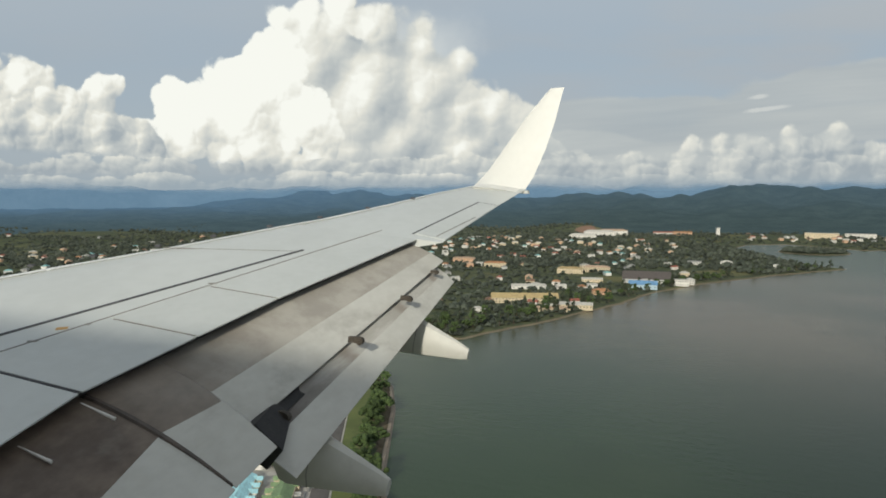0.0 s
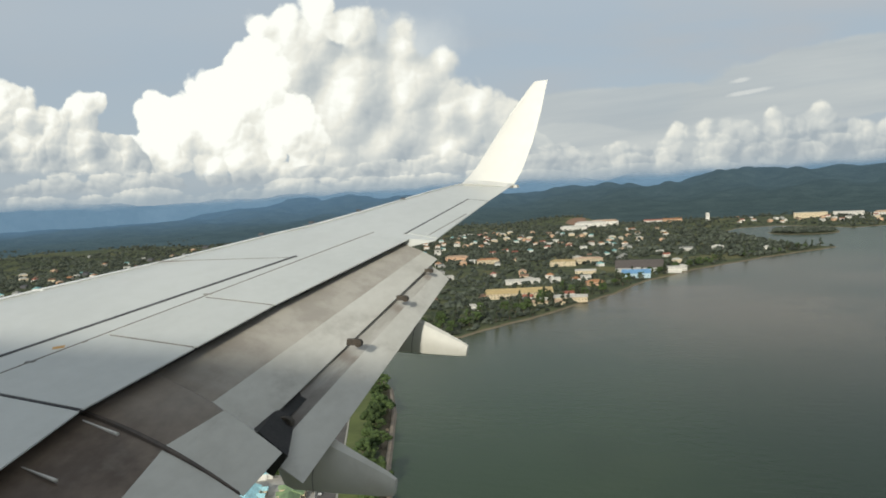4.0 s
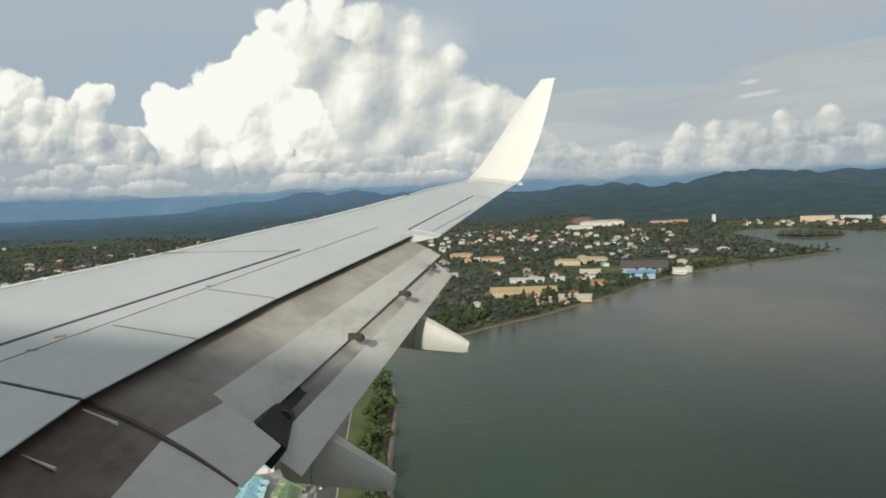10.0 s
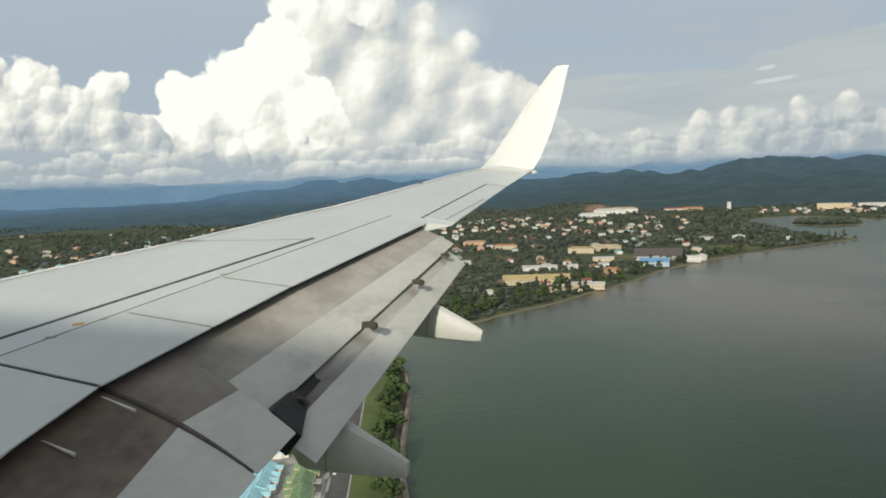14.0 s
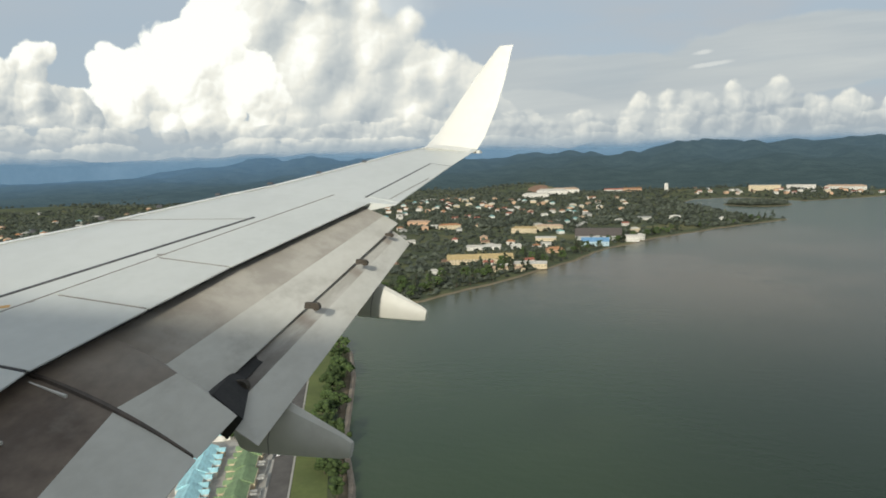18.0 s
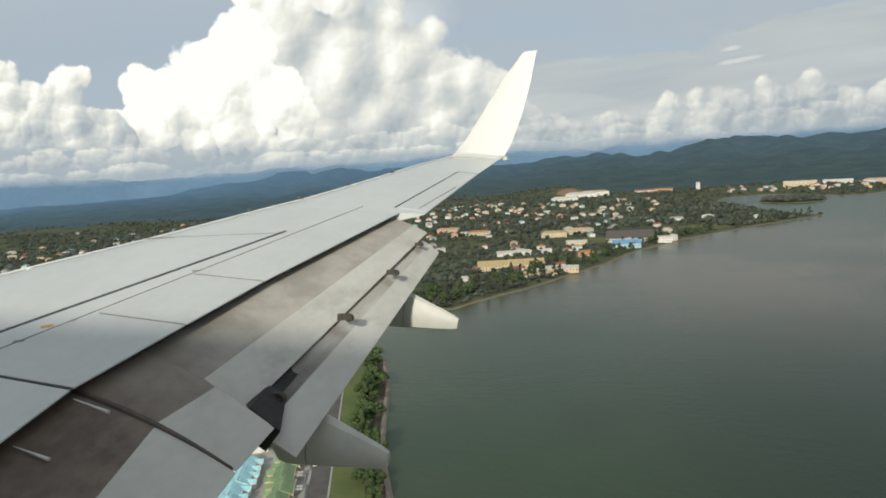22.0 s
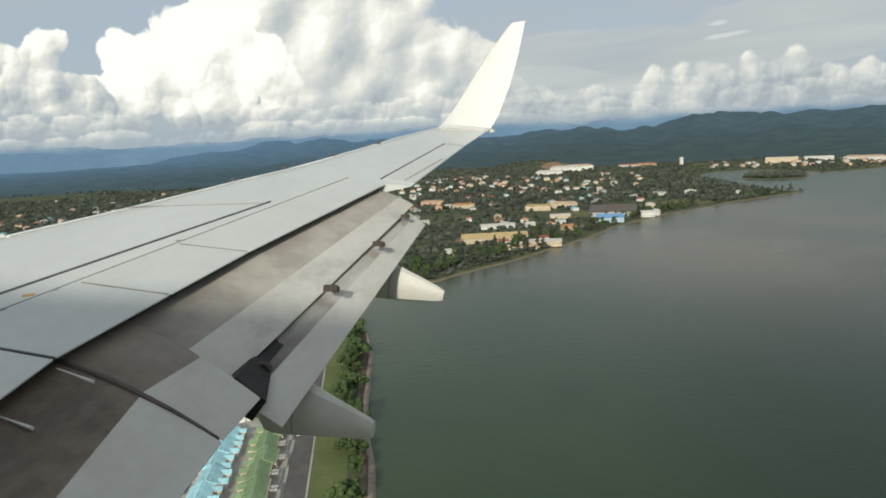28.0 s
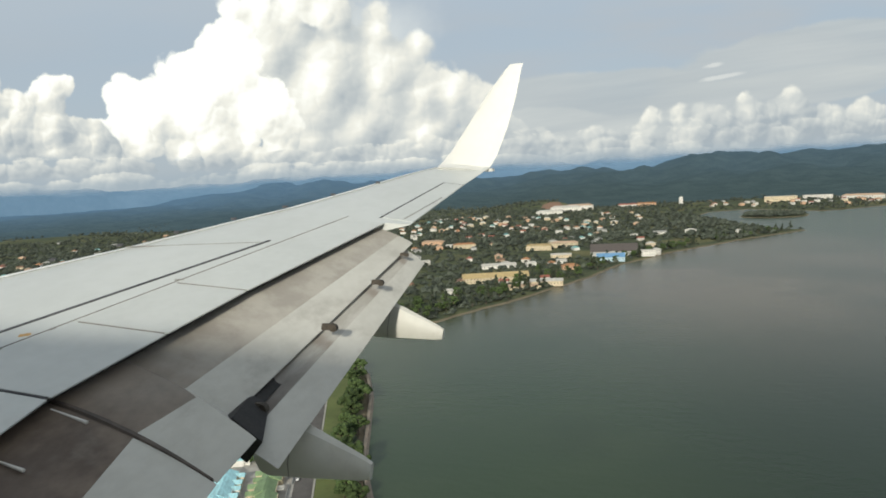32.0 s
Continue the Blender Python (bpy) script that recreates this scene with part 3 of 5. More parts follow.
# sheet between wing and flaps, painted near-black for the shade in that cavity
flap_piece("flap_cavity", (-6.6, 3.0, -2.85), (-4.4, 3.0, -3.3), (-4.9, 11.1, -1.15), (-4.3, 11.1, -1.45), 0.0, 1.0, 0.05, DARK, "near-black sheet for the shade under the wing", n=6)


def bracket(x, y, z, s):
    """A lug that comes out of the slot and ends in a rounded lobe."""
    bm = bmesh.new()
    box(bm, x - 0.20 * s, y - 0.05 * s, z - 0.10 * s, x + 0.08 * s, y + 0.05 * s, z + 0.03 * s, 0.015 * s)
    bmesh.ops.create_cone(bm, cap_ends=True, segments=12, radius1=0.085 * s, radius2=0.085 * s, depth=0.10 * s, matrix=Matrix.Translation((x + 0.07 * s, y, z - 0.06 * s)) @ Matrix.Rotation(radians(90), 4, "X"))
    lug = part("flap_bracket", bm, BRACKET, plane, "oily steel flap bracket in the slot")
    bm = bmesh.new()
    bmesh.ops.create_cone(bm, cap_ends=True, segments=10, radius1=0.028 * s, radius2=0.028 * s, depth=0.13 * s, matrix=Matrix.Translation((x + 0.07 * s, y, z - 0.06 * s)) @ Matrix.Rotation(radians(90), 4, "X"))
    part("pivot_bolt", bm, BRACKET, lug)


for x, y, z, s in BRACKETS:
    bracket(x, y, z, s)


def fairing(root, tip, r, label):
    """Canoe-shaped flap track fairing: ridged back, flat flanks, tapering aft to a blunt end."""
    root, tip = Vector(root), Vector(tip)
    rows = []
    for i in range(13):
        f = i / 12
        c = root.lerp(tip, f)
        w = r * (1 - 0.74 * f ** 1.1) * (0.6 if i == 0 else 0.9 if i == 1 else 0.86 if i == 12 else 1.0)
        rows.append([c + Vector((0.22 * w * up, 0.62 * w * side, w * up)) for side, up in
                     ((0.0, 0.98), (0.42, 0.84), (0.80, 0.36), (0.88, -0.30), (0.55, -0.86), (0.0, -1.0), (-0.55, -0.86), (-0.88, -0.30), (-0.80, 0.36), (-0.42, 0.84))])
    body = loft("flap_track_fairing", rows, FAIRING, plane, label)
    c = root.lerp(tip, 0.34)
    bm = bmesh.new()
    w = r * 0.80
    ring = [bm.verts.new(c + Vector((0.22 * w * up, 0.62 * w * side, w * up)) * 1.004) for side, up in ((0.0, 0.98), (0.42, 0.84), (0.80, 0.36), (0.88, -0.30), (0.55, -0.86), (0.0, -1.0), (-0.55, -0.86), (-0.88, -0.30), (-0.80, 0.36), (-0.42, 0.84))]
    aft_ring = [bm.verts.new(v.co + (tip - root).normalized() * 0.012) for v in ring]
    for k in range(10):
        n = (k + 1) % 10
        bm.faces.new((ring[k], ring[n], aft_ring[n], aft_ring[k]))
    bmesh.ops.recalc_face_normals(bm, faces=bm.faces)
    part("fairing_joint", bm, SEAM, body)


fairing((-4.5, 9.92, -2.14), (-3.22, 9.90, -2.49), 0.38, "off-white canoe-shaped flap track fairing, outer")
fairing((-4.6, 6.82, -2.97), (-3.17, 6.80, -3.30), 0.46, "off-white canoe-shaped flap track fairing, inner")
# brown rubber seal over the joint of the two flaps, widest half way
rows = []
for i in range(15):
    f = 0.10 + 0.88 * i / 14
    q = Vector((-6.2, 5.28, -2.0)).lerp(Vector((-4.09, 5.29, -2.80)), f) + Vector((0.25, 0, 1)) * (0.04 * 2.25 * 4 * f * (1 - f) + 0.004)
    w = 0.014 + 0.024 * math.sin(math.pi * min(1.0, f * 1.05))
    rows.append([q + Vector((0, -w, -0.02)), q + Vector((0, -w * 0.7, 0.014)), q + Vector((0, w * 0.7, 0.014)), q + Vector((0, w, -0.02))])
loft("flap_seal", rows, SEAL, plane, "brown rubber seal between the two flaps")
# scuffs on the sooty flap
for a, b in (((-5.70, 5.02, -2.03), (-5.25, 5.0, -2.14)), ((-5.80, 4.4, -2.26), (-5.39, 4.4, -2.36))):
    bm = bmesh.new()
    bmesh.ops.create_cone(bm, cap_ends=True, segments=8, radius1=0.018, radius2=0.006, depth=(Vector(b) - Vector(a)).length)
    bm.transform(look(Vector(a).lerp(Vector(b), 0.5), b))
    part("scuff", bm, SCUFF, plane, "bright scuffed metal edge")
for x, y in ((-4.75, 4.95), (-4.62, 4.66), (-4.45, 4.80), (-4.42, 4.72), (-4.36, 4.68), (-4.95, 4.5), (-5.1, 4.85)):
    f = (x + 6.19) / 2.1
    z = -2.02 - 0.78 * f + 0.04 * 2.26 * 4 * f * (1 - f) - (5.25 - y) * 0.215
    bm = bmesh.new()
    bmesh.ops.create_cone(bm, cap_ends=True, segments=8, radius1=0.014, radius2=0.010, depth=0.03, matrix=Matrix.Translation((x, y, z)))
    part("rivet", bm, SEAL, plane, "dark rivet head on the inboard flap")
# strip painted dark for the shade in the gap under the wing's tail edge
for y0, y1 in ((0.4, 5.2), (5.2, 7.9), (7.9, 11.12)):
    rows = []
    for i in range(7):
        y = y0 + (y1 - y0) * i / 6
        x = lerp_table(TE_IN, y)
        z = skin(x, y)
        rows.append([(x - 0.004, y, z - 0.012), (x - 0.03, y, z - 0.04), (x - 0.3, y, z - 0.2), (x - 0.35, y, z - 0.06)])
    loft("tail_seal", rows, DARK, plane, "dark strip for the shade under the wing's tail edge", smooth=False)
# black body stands for the shade in the slot at the aft flap's inner end
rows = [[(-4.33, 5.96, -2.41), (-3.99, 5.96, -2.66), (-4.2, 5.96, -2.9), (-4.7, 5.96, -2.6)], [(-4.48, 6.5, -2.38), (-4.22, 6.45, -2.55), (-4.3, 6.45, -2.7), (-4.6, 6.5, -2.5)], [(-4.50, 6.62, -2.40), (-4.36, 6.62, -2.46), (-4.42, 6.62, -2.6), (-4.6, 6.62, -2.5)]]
loft("slot_opening", rows, DARK, plane, "black body for the shade inside the open flap slot", smooth=False)
# plain fuselage behind the eye; it shades the wing root
rows = []
for x in (-22, -20, -14, -7, 0, 6, 12, 16):
    r = 1.9 * (1.0 if -20 < x < 12 else 0.8)
    rows.append([(x, -2.02 + r * math.sin(k / 28 * math.tau), -0.35 + 1.06 * r * math.cos(k / 28 * math.tau)) for k in range(28)])
loft("fuselage", rows, WINGLET, plane, "white fuselage side beside the window")


# ---- ground: one sheet with bay floor, shores, plain and hills ----
S = 1.3
SHORE = [(q[0] * S, q[1] * S) for q in (
    (248, -900), (78, -300), (18, -80), (-10, 0), (-30, 55), (-58, 115), (-90, 191), (-107, 223), (-122, 262), (-136, 298), (-154, 335), (-168, 352), (-184, 364), (-205, 366), (-245, 368),
    (-275, 395), (-262, 425), (-225, 440), (-200, 466), (-176, 462), (-155, 467), (-134, 517), (-107, 569), (-85, 621), (-60, 693), (-36, 768), (6, 853), (61, 932), (99, 983), (157, 1053),
    (212, 1112), (165, 1140), (140, 1230), (128, 1310), (78, 1482), (110, 1590), (190, 1640), (270, 1560), (310, 1500), (403, 1561), (700, 1800), (1500, 2300), (3800, 2900))]
LAND = SHORE + [(4800, 4800), (-4800, 4800), (-4800, -900)]
FAR_RIDGE = [(-600, 16), (-100, 16), (0, 14), (150, 6), (300, 2), (450, 6), (600, 16), (780, 22), (900, 22), (1050, 18), (1200, 22), (1290, 36), (1400, 37), (1500, 30), (1600, 27), (2200, 25)]
NEAR_RIDGE = [(-600, -22), (0, -22), (192, -16), (344, -10), (416, -4), (497, 0), (597, 2), (697, 3), (800, 0), (934, 0), (994, 8), (1074, 9), (1123, 3), (1192, 8), (1242, 19), (1320, 19), (1389, 20), (1487, 12), (1600, 10), (2200, 8)]


def shore_distance(x, y):
    """Signed distance to the shore, positive on land, for arrays."""
    inside = np.zeros(x.shape, bool)
    best = np.full(x.shape, 1e9)
    for (ax, ay), (bx, by) in zip(LAND, LAND[1:] + LAND[:1]):
        if ay != by:
            cross = ((ay > y) != (by > y)) & (x < (bx - ax) * (y - ay) / (by - ay) + ax)
            inside ^= cross
        dx, dy = bx - ax, by - ay
        t = np.clip(((x - ax) * dx + (y - ay) * dy) / (dx * dx + dy * dy), 0, 1)
        best = np.minimum(best, np.hypot(x - ax - t * dx, y - ay - t * dy))
    d = np.where(inside, best, -best)
    # wooded islet in the lagoon
    isle = 52 - np.hypot((x - 276) * 0.62 - (y - 1850) * 0.25, (y - 1850) * 0.62 + (x - 276) * 0.25)
    return np.maximum(d, isle)


def waves(x, y, f, seed):
    """Cheap smooth noise for arrays, about -1 to 1."""
    r = np.random.RandomState(seed)
    out = np.zeros(np.shape(x))
    for k in range(9):
        a, ph = r.uniform(0, math.tau), r.uniform(0, math.tau)
        ff = f * (0.6 + 1.3 * r.rand()) * (1 + 0.8 * (k // 3))
        out += np.sin((x * math.cos(a) + y * math.sin(a)) * ff + ph) / (1 + 0.9 * (k // 3))
    return out / 4.2


def across(x, y):
    a = radians(18.2)
    f = np.maximum(-math.sin(a) * x + math.cos(a) * y, 1.0)
    return 784 + 1207 * (math.cos(a) * x + math.sin(a) * y) / f


def ground_height(x, y):
    x, y = np.asarray(x, float), np.asarray(y, float)
    d = shore_distance(x, y) + 3.5 * waves(x, y, 0.05, 3)
    z = np.clip(d * 0.34, -4.0, 1.6)
    r = np.hypot(x, y)
    rise = np.clip((r - 2350) / 1500, 0, 1)
    rise = rise * rise * (3 - 2 * rise)
    hills = rise * 20
    low = np.clip((r - 1500) / 700, 0, 1) * np.maximum(0, 9 + 14 * waves(x, y, 0.006, 8)) * np.clip(d / 150, 0, 1)
    back = np.clip((y + 250) / 300, 0, 1)
    return np.where(d > 0, z + (hills + low) * back, z)


def spaced(*spans):
    out = []
    for a, b, s in spans:
        out += list(np.arange(a, b, s))
    return np.array(out + [spans[-1][1]])


GX = spaced((-4700, -1500, 90), (-1500, -420, 24), (-420, 420, 6), (420, 1000, 20), (1000, 4700, 90))
GY = spaced((-900, 60, 40), (60, 700, 6), (700, 1500, 9), (1500, 2300, 18), (2300, 4700, 45))
gx, gy = np.meshgrid(GX, GY)
gz = ground_height(gx, gy)
nx, ny = len(GX), len(GY)
ids = np.arange(nx * ny).reshape(ny, nx)
quads = np.stack([ids[:-1, :-1], ids[:-1, 1:], ids[1:, 1:], ids[1:, :-1]], -1).reshape(-1, 4)


def ground_material():
    m = bpy.data.materials.new("ground_cover")
    m.use_nodes = True
    g = Graph(m.node_tree)
    pos = g.n("ShaderNodeTexCoord").outputs["Object"]
    z = g.n("ShaderNodeSeparateXYZ")
    g.put(z.inputs[0], pos)
    big, mid, small = g.noise(pos, 0.006, 5), g.noise(pos, 0.03, 5), g.noise(pos, 0.22, 5)
    col = g.mix(g.step(mid, 0.38, 0.62), (0.066, 0.082, 0.054), (0.110, 0.120, 0.062))
    col = g.mix(g.step(big, 0.54, 0.64, 0, 0.7), col, (0.19, 0.175, 0.085))
    col = g.mix(g.step(small, 0.52, 0.7, 0, 0.6), col, (0.045, 0.058, 0.030))
    col = g.mix(g.step(z.outputs[2], 14, 60), col, g.mix(g.step(mid, 0.35, 0.65), (0.030, 0.044, 0.036), (0.048, 0.064, 0.048)))
    col = g.mix(g.step(z.outputs[2], 1.25, 0.7), col, (0.20, 0.165, 0.115))
    bsdf = g.n("ShaderNodeBsdfPrincipled")
    g.put(bsdf.inputs["Base Color"], col)
    bsdf.inputs["Roughness"].default_value = 0.95
    bsdf.inputs["Specular IOR Level"].default_value = 0.1
    bn = g.n("ShaderNodeBump")
    bn.inputs["Distance"].default_value = 6.0
    bn.inputs["Strength"].default_value = 0.7
    g.put(bn.inputs["Height"], g.m("ADD", g.noise(pos, 0.05, 7, 0.65), g.noise(pos, 0.012, 5, 0.6)))
    g.t.links.new(bn.outputs[0], bsdf.inputs["Normal"])
    out = g.n("ShaderNodeOutputMaterial")
    g.t.links.new(bsdf.outputs[0], out.inputs[0])
    return m


ground = mesh_object("ground", np.stack([gx, gy, gz], -1).reshape(-1, 3).tolist(), quads.tolist(), ground_material(), True)
tagged(ground, "green tropical lowland with low shores rising to wooded hills", "ground", kind="structure")
water = mesh_object("water", [(-4700, -900, 0), (4700, -900, 0), (4700, 4700, 0), (-4700, 4700, 0)], [(0, 1, 2, 3)], water_material())
tagged(water, "calm grey-green bay water with brownish silt near the shore", "water", kind="structure")

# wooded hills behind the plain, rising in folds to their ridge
# aerial haze is put into colour and glow, bluer farther off and to one side
HILL = mat("hazed_hill_forest", (0.034, 0.048, 0.050), (0.020, 0.030, 0.034), rough=1.0, scale=0.014, spec=0.0, bump=50, bump_scale=0.011, glow=((0.046, 0.072, 0.086), 0.75))
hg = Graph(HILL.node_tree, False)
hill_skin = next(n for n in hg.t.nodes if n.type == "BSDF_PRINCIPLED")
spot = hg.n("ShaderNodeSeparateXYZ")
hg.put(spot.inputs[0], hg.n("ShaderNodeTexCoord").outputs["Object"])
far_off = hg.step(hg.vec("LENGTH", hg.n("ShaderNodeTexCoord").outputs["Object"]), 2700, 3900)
haze_tint = hg.mix(far_off, (0.050, 0.074, 0.078), (0.072, 0.114, 0.150))
hg.put(hill_skin.inputs["Emission Color"], hg.mix(hg.m("MULTIPLY", hg.step(spot.outputs[0], -200, -1900), hg.m("MULTIPLY_ADD", far_off, 0.85, 0.15)), haze_tint, (0.108, 0.196, 0.310)))
hu, hr = np.meshgrid(np.linspace(-700, 2300, 330), np.linspace(2350, 4250, 60))
ha, hk = radians(18.2), (hu - 784) / 1207
hx, hy = math.cos(ha) * hk - math.sin(ha), math.sin(ha) * hk + math.cos(ha)
hn = np.hypot(hx, hy)
hx, hy = hx / hn * hr, hy / hn * hr
rise = np.clip((hr - 2350) / 1500, 0, 1)
rise = rise * rise * (3 - 2 * rise) * np.clip((4300 - hr) / 350, 0, 1)
top = HZ + np.interp(hu, [q[0] for q in NEAR_RIDGE], [q[1] for q in NEAR_RIDGE]) * hr / 1207
hz = rise * top * (0.86 + 0.24 * waves(hx, hy, 0.006, 5) + 0.13 * waves(hx, hy, 0.017, 6) + 0.035 * waves(hx, hy, 0.06, 7)) - 6 + 14 * np.clip((hr - 2350) / 300, 0, 1)
ids = np.arange(hu.size).reshape(hu.shape)
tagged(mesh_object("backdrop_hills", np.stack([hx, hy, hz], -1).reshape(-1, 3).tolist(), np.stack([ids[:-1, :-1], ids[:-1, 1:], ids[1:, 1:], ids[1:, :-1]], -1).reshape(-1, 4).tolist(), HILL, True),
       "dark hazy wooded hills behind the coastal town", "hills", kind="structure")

# far mountains under the cloud base, blue haze painted into colour and glow
FOREST_FAR = mat("hazed_far_forest", (0.060, 0.100, 0.145), (0.080, 0.125, 0.175), rough=1.0, scale=0.004, spec=0.0, bump=30, bump_scale=0.006, glow=((0.094, 0.162, 0.245), 0.8))
mg = Graph(FOREST_FAR.node_tree, False)
surface = next(n for n in mg.t.nodes if n.type == "BSDF_PRINCIPLED")
output = next(n for n in mg.t.nodes if n.type == "OUTPUT_MATERIAL")
where = mg.n("ShaderNodeTexCoord").outputs["Object"]
height = mg.n("ShaderNodeSeparateXYZ")
mg.put(height.inputs[0], where)
fade = mg.step(mg.m("MULTIPLY_ADD", mg.noise(where, 0.004, 5, 0.6), 80, height.outputs[2]), HZ + 55, HZ + 130)
cloudy = mg.n("ShaderNodeBsdfTransparent")
blend = mg.n("ShaderNodeMixShader")
mg.put(blend.inputs[0], fade)
mg.t.links.new(surface.outputs[0], blend.inputs[1])
mg.t.links.new(cloudy.outputs[0], blend.inputs[2])
mg.t.links.new(blend.outputs[0], output.inputs[0])
verts, faces = [], []
for layer, (r, lift, seed) in enumerate(((4560, 0, 11), (4400, -9, 12))):
    base = len(verts)
    n = 420
    for i in range(n + 1):
        u = -900 + 3300 * i / n
        e = np.interp(u, [q[0] for q in FAR_RIDGE], [q[1] for q in FAR_RIDGE]) + lift + 8 + 6 * float(waves(u * 1.0, 0.0, 0.035, seed)) + 1.4 * float(waves(u, 5.0, 0.13, seed))
        a = radians(18.2)
        k = (u - 784) / 1207
        q = Vector((math.cos(a) * k - math.sin(a), math.sin(a) * k + math.cos(a))).normalized() * r
        verts += [(q.x, q.y, -5), (q.x * 1.004, q.y * 1.004, (HZ + e * r / 1207) * 0.55), (q.x * 1.012, q.y * 1.012, HZ + e * r / 1207)]
    for i in range(n):
        b = base + 3 * i
        faces += [(b, b + 3, b + 4, b + 1), (b + 1, b + 4, b + 5, b + 2)]
tagged(mesh_object("backdrop_mountains", verts, faces, FOREST_FAR, True), "distant mountain range painted haze-blue, its tops in cloud", "mountains", kind="structure")


# ---- vegetation ----
LEAF = mat("tree_leaves", (0.075, 0.110, 0.036), (0.040, 0.062, 0.024), rough=0.85, scale=0.8, vary=0.3, spec=0.2, bump=0.3, bump_scale=2.5)
LEAF_DARK = mat("casuarina_leaves", (0.052, 0.066, 0.040), (0.032, 0.042, 0.026), rough=0.9, scale=0.8, vary=0.25, spec=0.2, bump=0.3, bump_scale=2.5)
WOODS = mat("distant_woods", (0.080, 0.090, 0.068), (0.048, 0.058, 0.047), rough=0.95, scale=0.03, spec=0.1, bump=1.0, bump_scale=0.5)
wg = Graph(WOODS.node_tree, False)
leafy = next(n for n in wg.t.nodes if n.type == "BSDF_PRINCIPLED")
tone = wg.n("ShaderNodeHueSaturation")
wg.put(tone.inputs["Value"], wg.m("MULTIPLY_ADD", wg.n("ShaderNodeNewGeometry").outputs["Random Per Island"], 0.9, 0.5))
wg.put(tone.inputs["Color"], leafy.inputs["Base Color"].links[0].from_socket)
wg.put(leafy.inputs["Base Color"], tone.outputs[0])
BARK = mat("bark", (0.11, 0.085, 0.06), (0.07, 0.055, 0.04), rough=0.9, scale=3)
ICO = bmesh.new()
bmesh.ops.create_icosphere(ICO, subdivisions=1, radius=1)
ICO_V = [v.co.copy() for v in ICO.verts]
ICO_F = [[v.index for v in f.verts] for f in ICO.faces]
ICO.free()
OCT_V = [Vector(q) for q in ((1, 0, 0), (-0.6, 0.8, 0), (-0.6, -0.8, 0), (0.1, 0.1, 1), (0.5, 0.7, 0.45), (-0.7, -0.1, 0.6), (0.4, -0.7, 0.4))]


def clumps(rng, spots, verts, faces, shape=1.0):
    """Adds knobbly leaf clumps at (centre, radius)."""
    for c, r in spots:
        b = len(verts)
        sx, sy, sz = rng.uniform(0.8, 1.2), rng.uniform(0.8, 1.2), rng.uniform(0.65, 0.95) * shape
        for v in ICO_V:
            k = r * rng.uniform(0.72, 1.22)
            verts.append((c[0] + v.x * k * sx, c[1] + v.y * k * sy, c[2] + v.z * k * sz))
        faces += [[b + i for i in f] for f in ICO_F]


def make_tree(seed, height, spread, material, label, tall=False):
    rng = random.Random(seed)
    tree = tagged(new("tree"), label, "tree")
    bm = bmesh.new()
    bmesh.ops.create_cone(bm, cap_ends=True, segments=7, radius1=0.035 * height, radius2=0.015 * height, depth=height * 0.6, matrix=Matrix.Translation((0, 0, height * 0.3)))
    part("trunk", bm, BARK, tree)
    for k in range(3):
        bm = bmesh.new()
        a = k * 2.1 + rng.random()
        top = Vector((math.cos(a) * spread * 0.45, math.sin(a) * spread * 0.45, height * 0.72))
        foot = Vector((0, 0, height * 0.4))
        bmesh.ops.create_cone(bm, cap_ends=True, segments=5, radius1=0.016 * height, radius2=0.006 * height, depth=(top - foot).length)
        bm.transform(look(foot.lerp(top, 0.5), foot))
        part("limb", bm, BARK, tree)
    spots = []
    for k in range(26 if not tall else 22):
        a, f = rng.random() * math.tau, rng.random() ** 0.6
        h = rng.uniform(0.42, 1.0) if not tall else rng.uniform(0.22, 1.0)
        w = spread * f * (math.sqrt(max(0.05, 1 - ((h - 0.68) / 0.36) ** 2)) if not tall else (1.08 - h) * 1.05)
        spots.append(((math.cos(a) * w, math.sin(a) * w, height * h), spread * rng.uniform(0.20, 0.36)))
    verts, faces = [], []
    clumps(rng, spots, verts, faces)
    ob = mesh_object("crown", verts, faces, material)
    under(ob, tree)
    return tree


TREES = [make_tree(1, 9, 4.5, LEAF, "round leafy green shore tree"), make_tree(2, 7, 4.2, LEAF, "low spreading green shore tree"), make_tree(3, 11, 5.0, LEAF, "broad leafy green tree by water"),
         make_tree(4, 15, 4.2, LEAF_DARK, "tall dark casuarina tree", True), make_tree(5, 13, 4.6, LEAF_DARK, "dark feathery casuarina tree", True), make_tree(6, 6, 3.2, LEAF, "small bushy green tree on grass")]
first_use = {}


def plant(kind, x, y, size, group, rng):
    z = float(ground_height(x, y)) - 0.15
    m = pose(x, y, z, 0, 0, rng.uniform(0, 360))
    src = TREES[kind]
    if kind not in first_use:
        first_use[kind] = True
        src.scale = (size, size, size)
        src.matrix_basis = m @ Matrix.Diagonal((size, size, size, 1))
        return tagged(src, group=group)
    ob = copy_thing(src, m)
    ob.scale = (size, size, size)
    return tagged(ob, group=group)


rng = random.Random(21)


def along(points, step):
    for (ax, ay), (bx, by) in zip(points, points[1:]):
        n = max(1, int(math.hypot(bx - ax, by - ay) / step))
        for i in range(n):
            yield ax + (bx - ax) * i / n, ay + (by - ay) * i / n, (bx - ax) / math.hypot(bx - ax, by - ay), (by - ay) / math.hypot(bx - ax, by - ay)


# bank beside the estate: trees in clusters next to the water
BANK = SHORE[4:13]
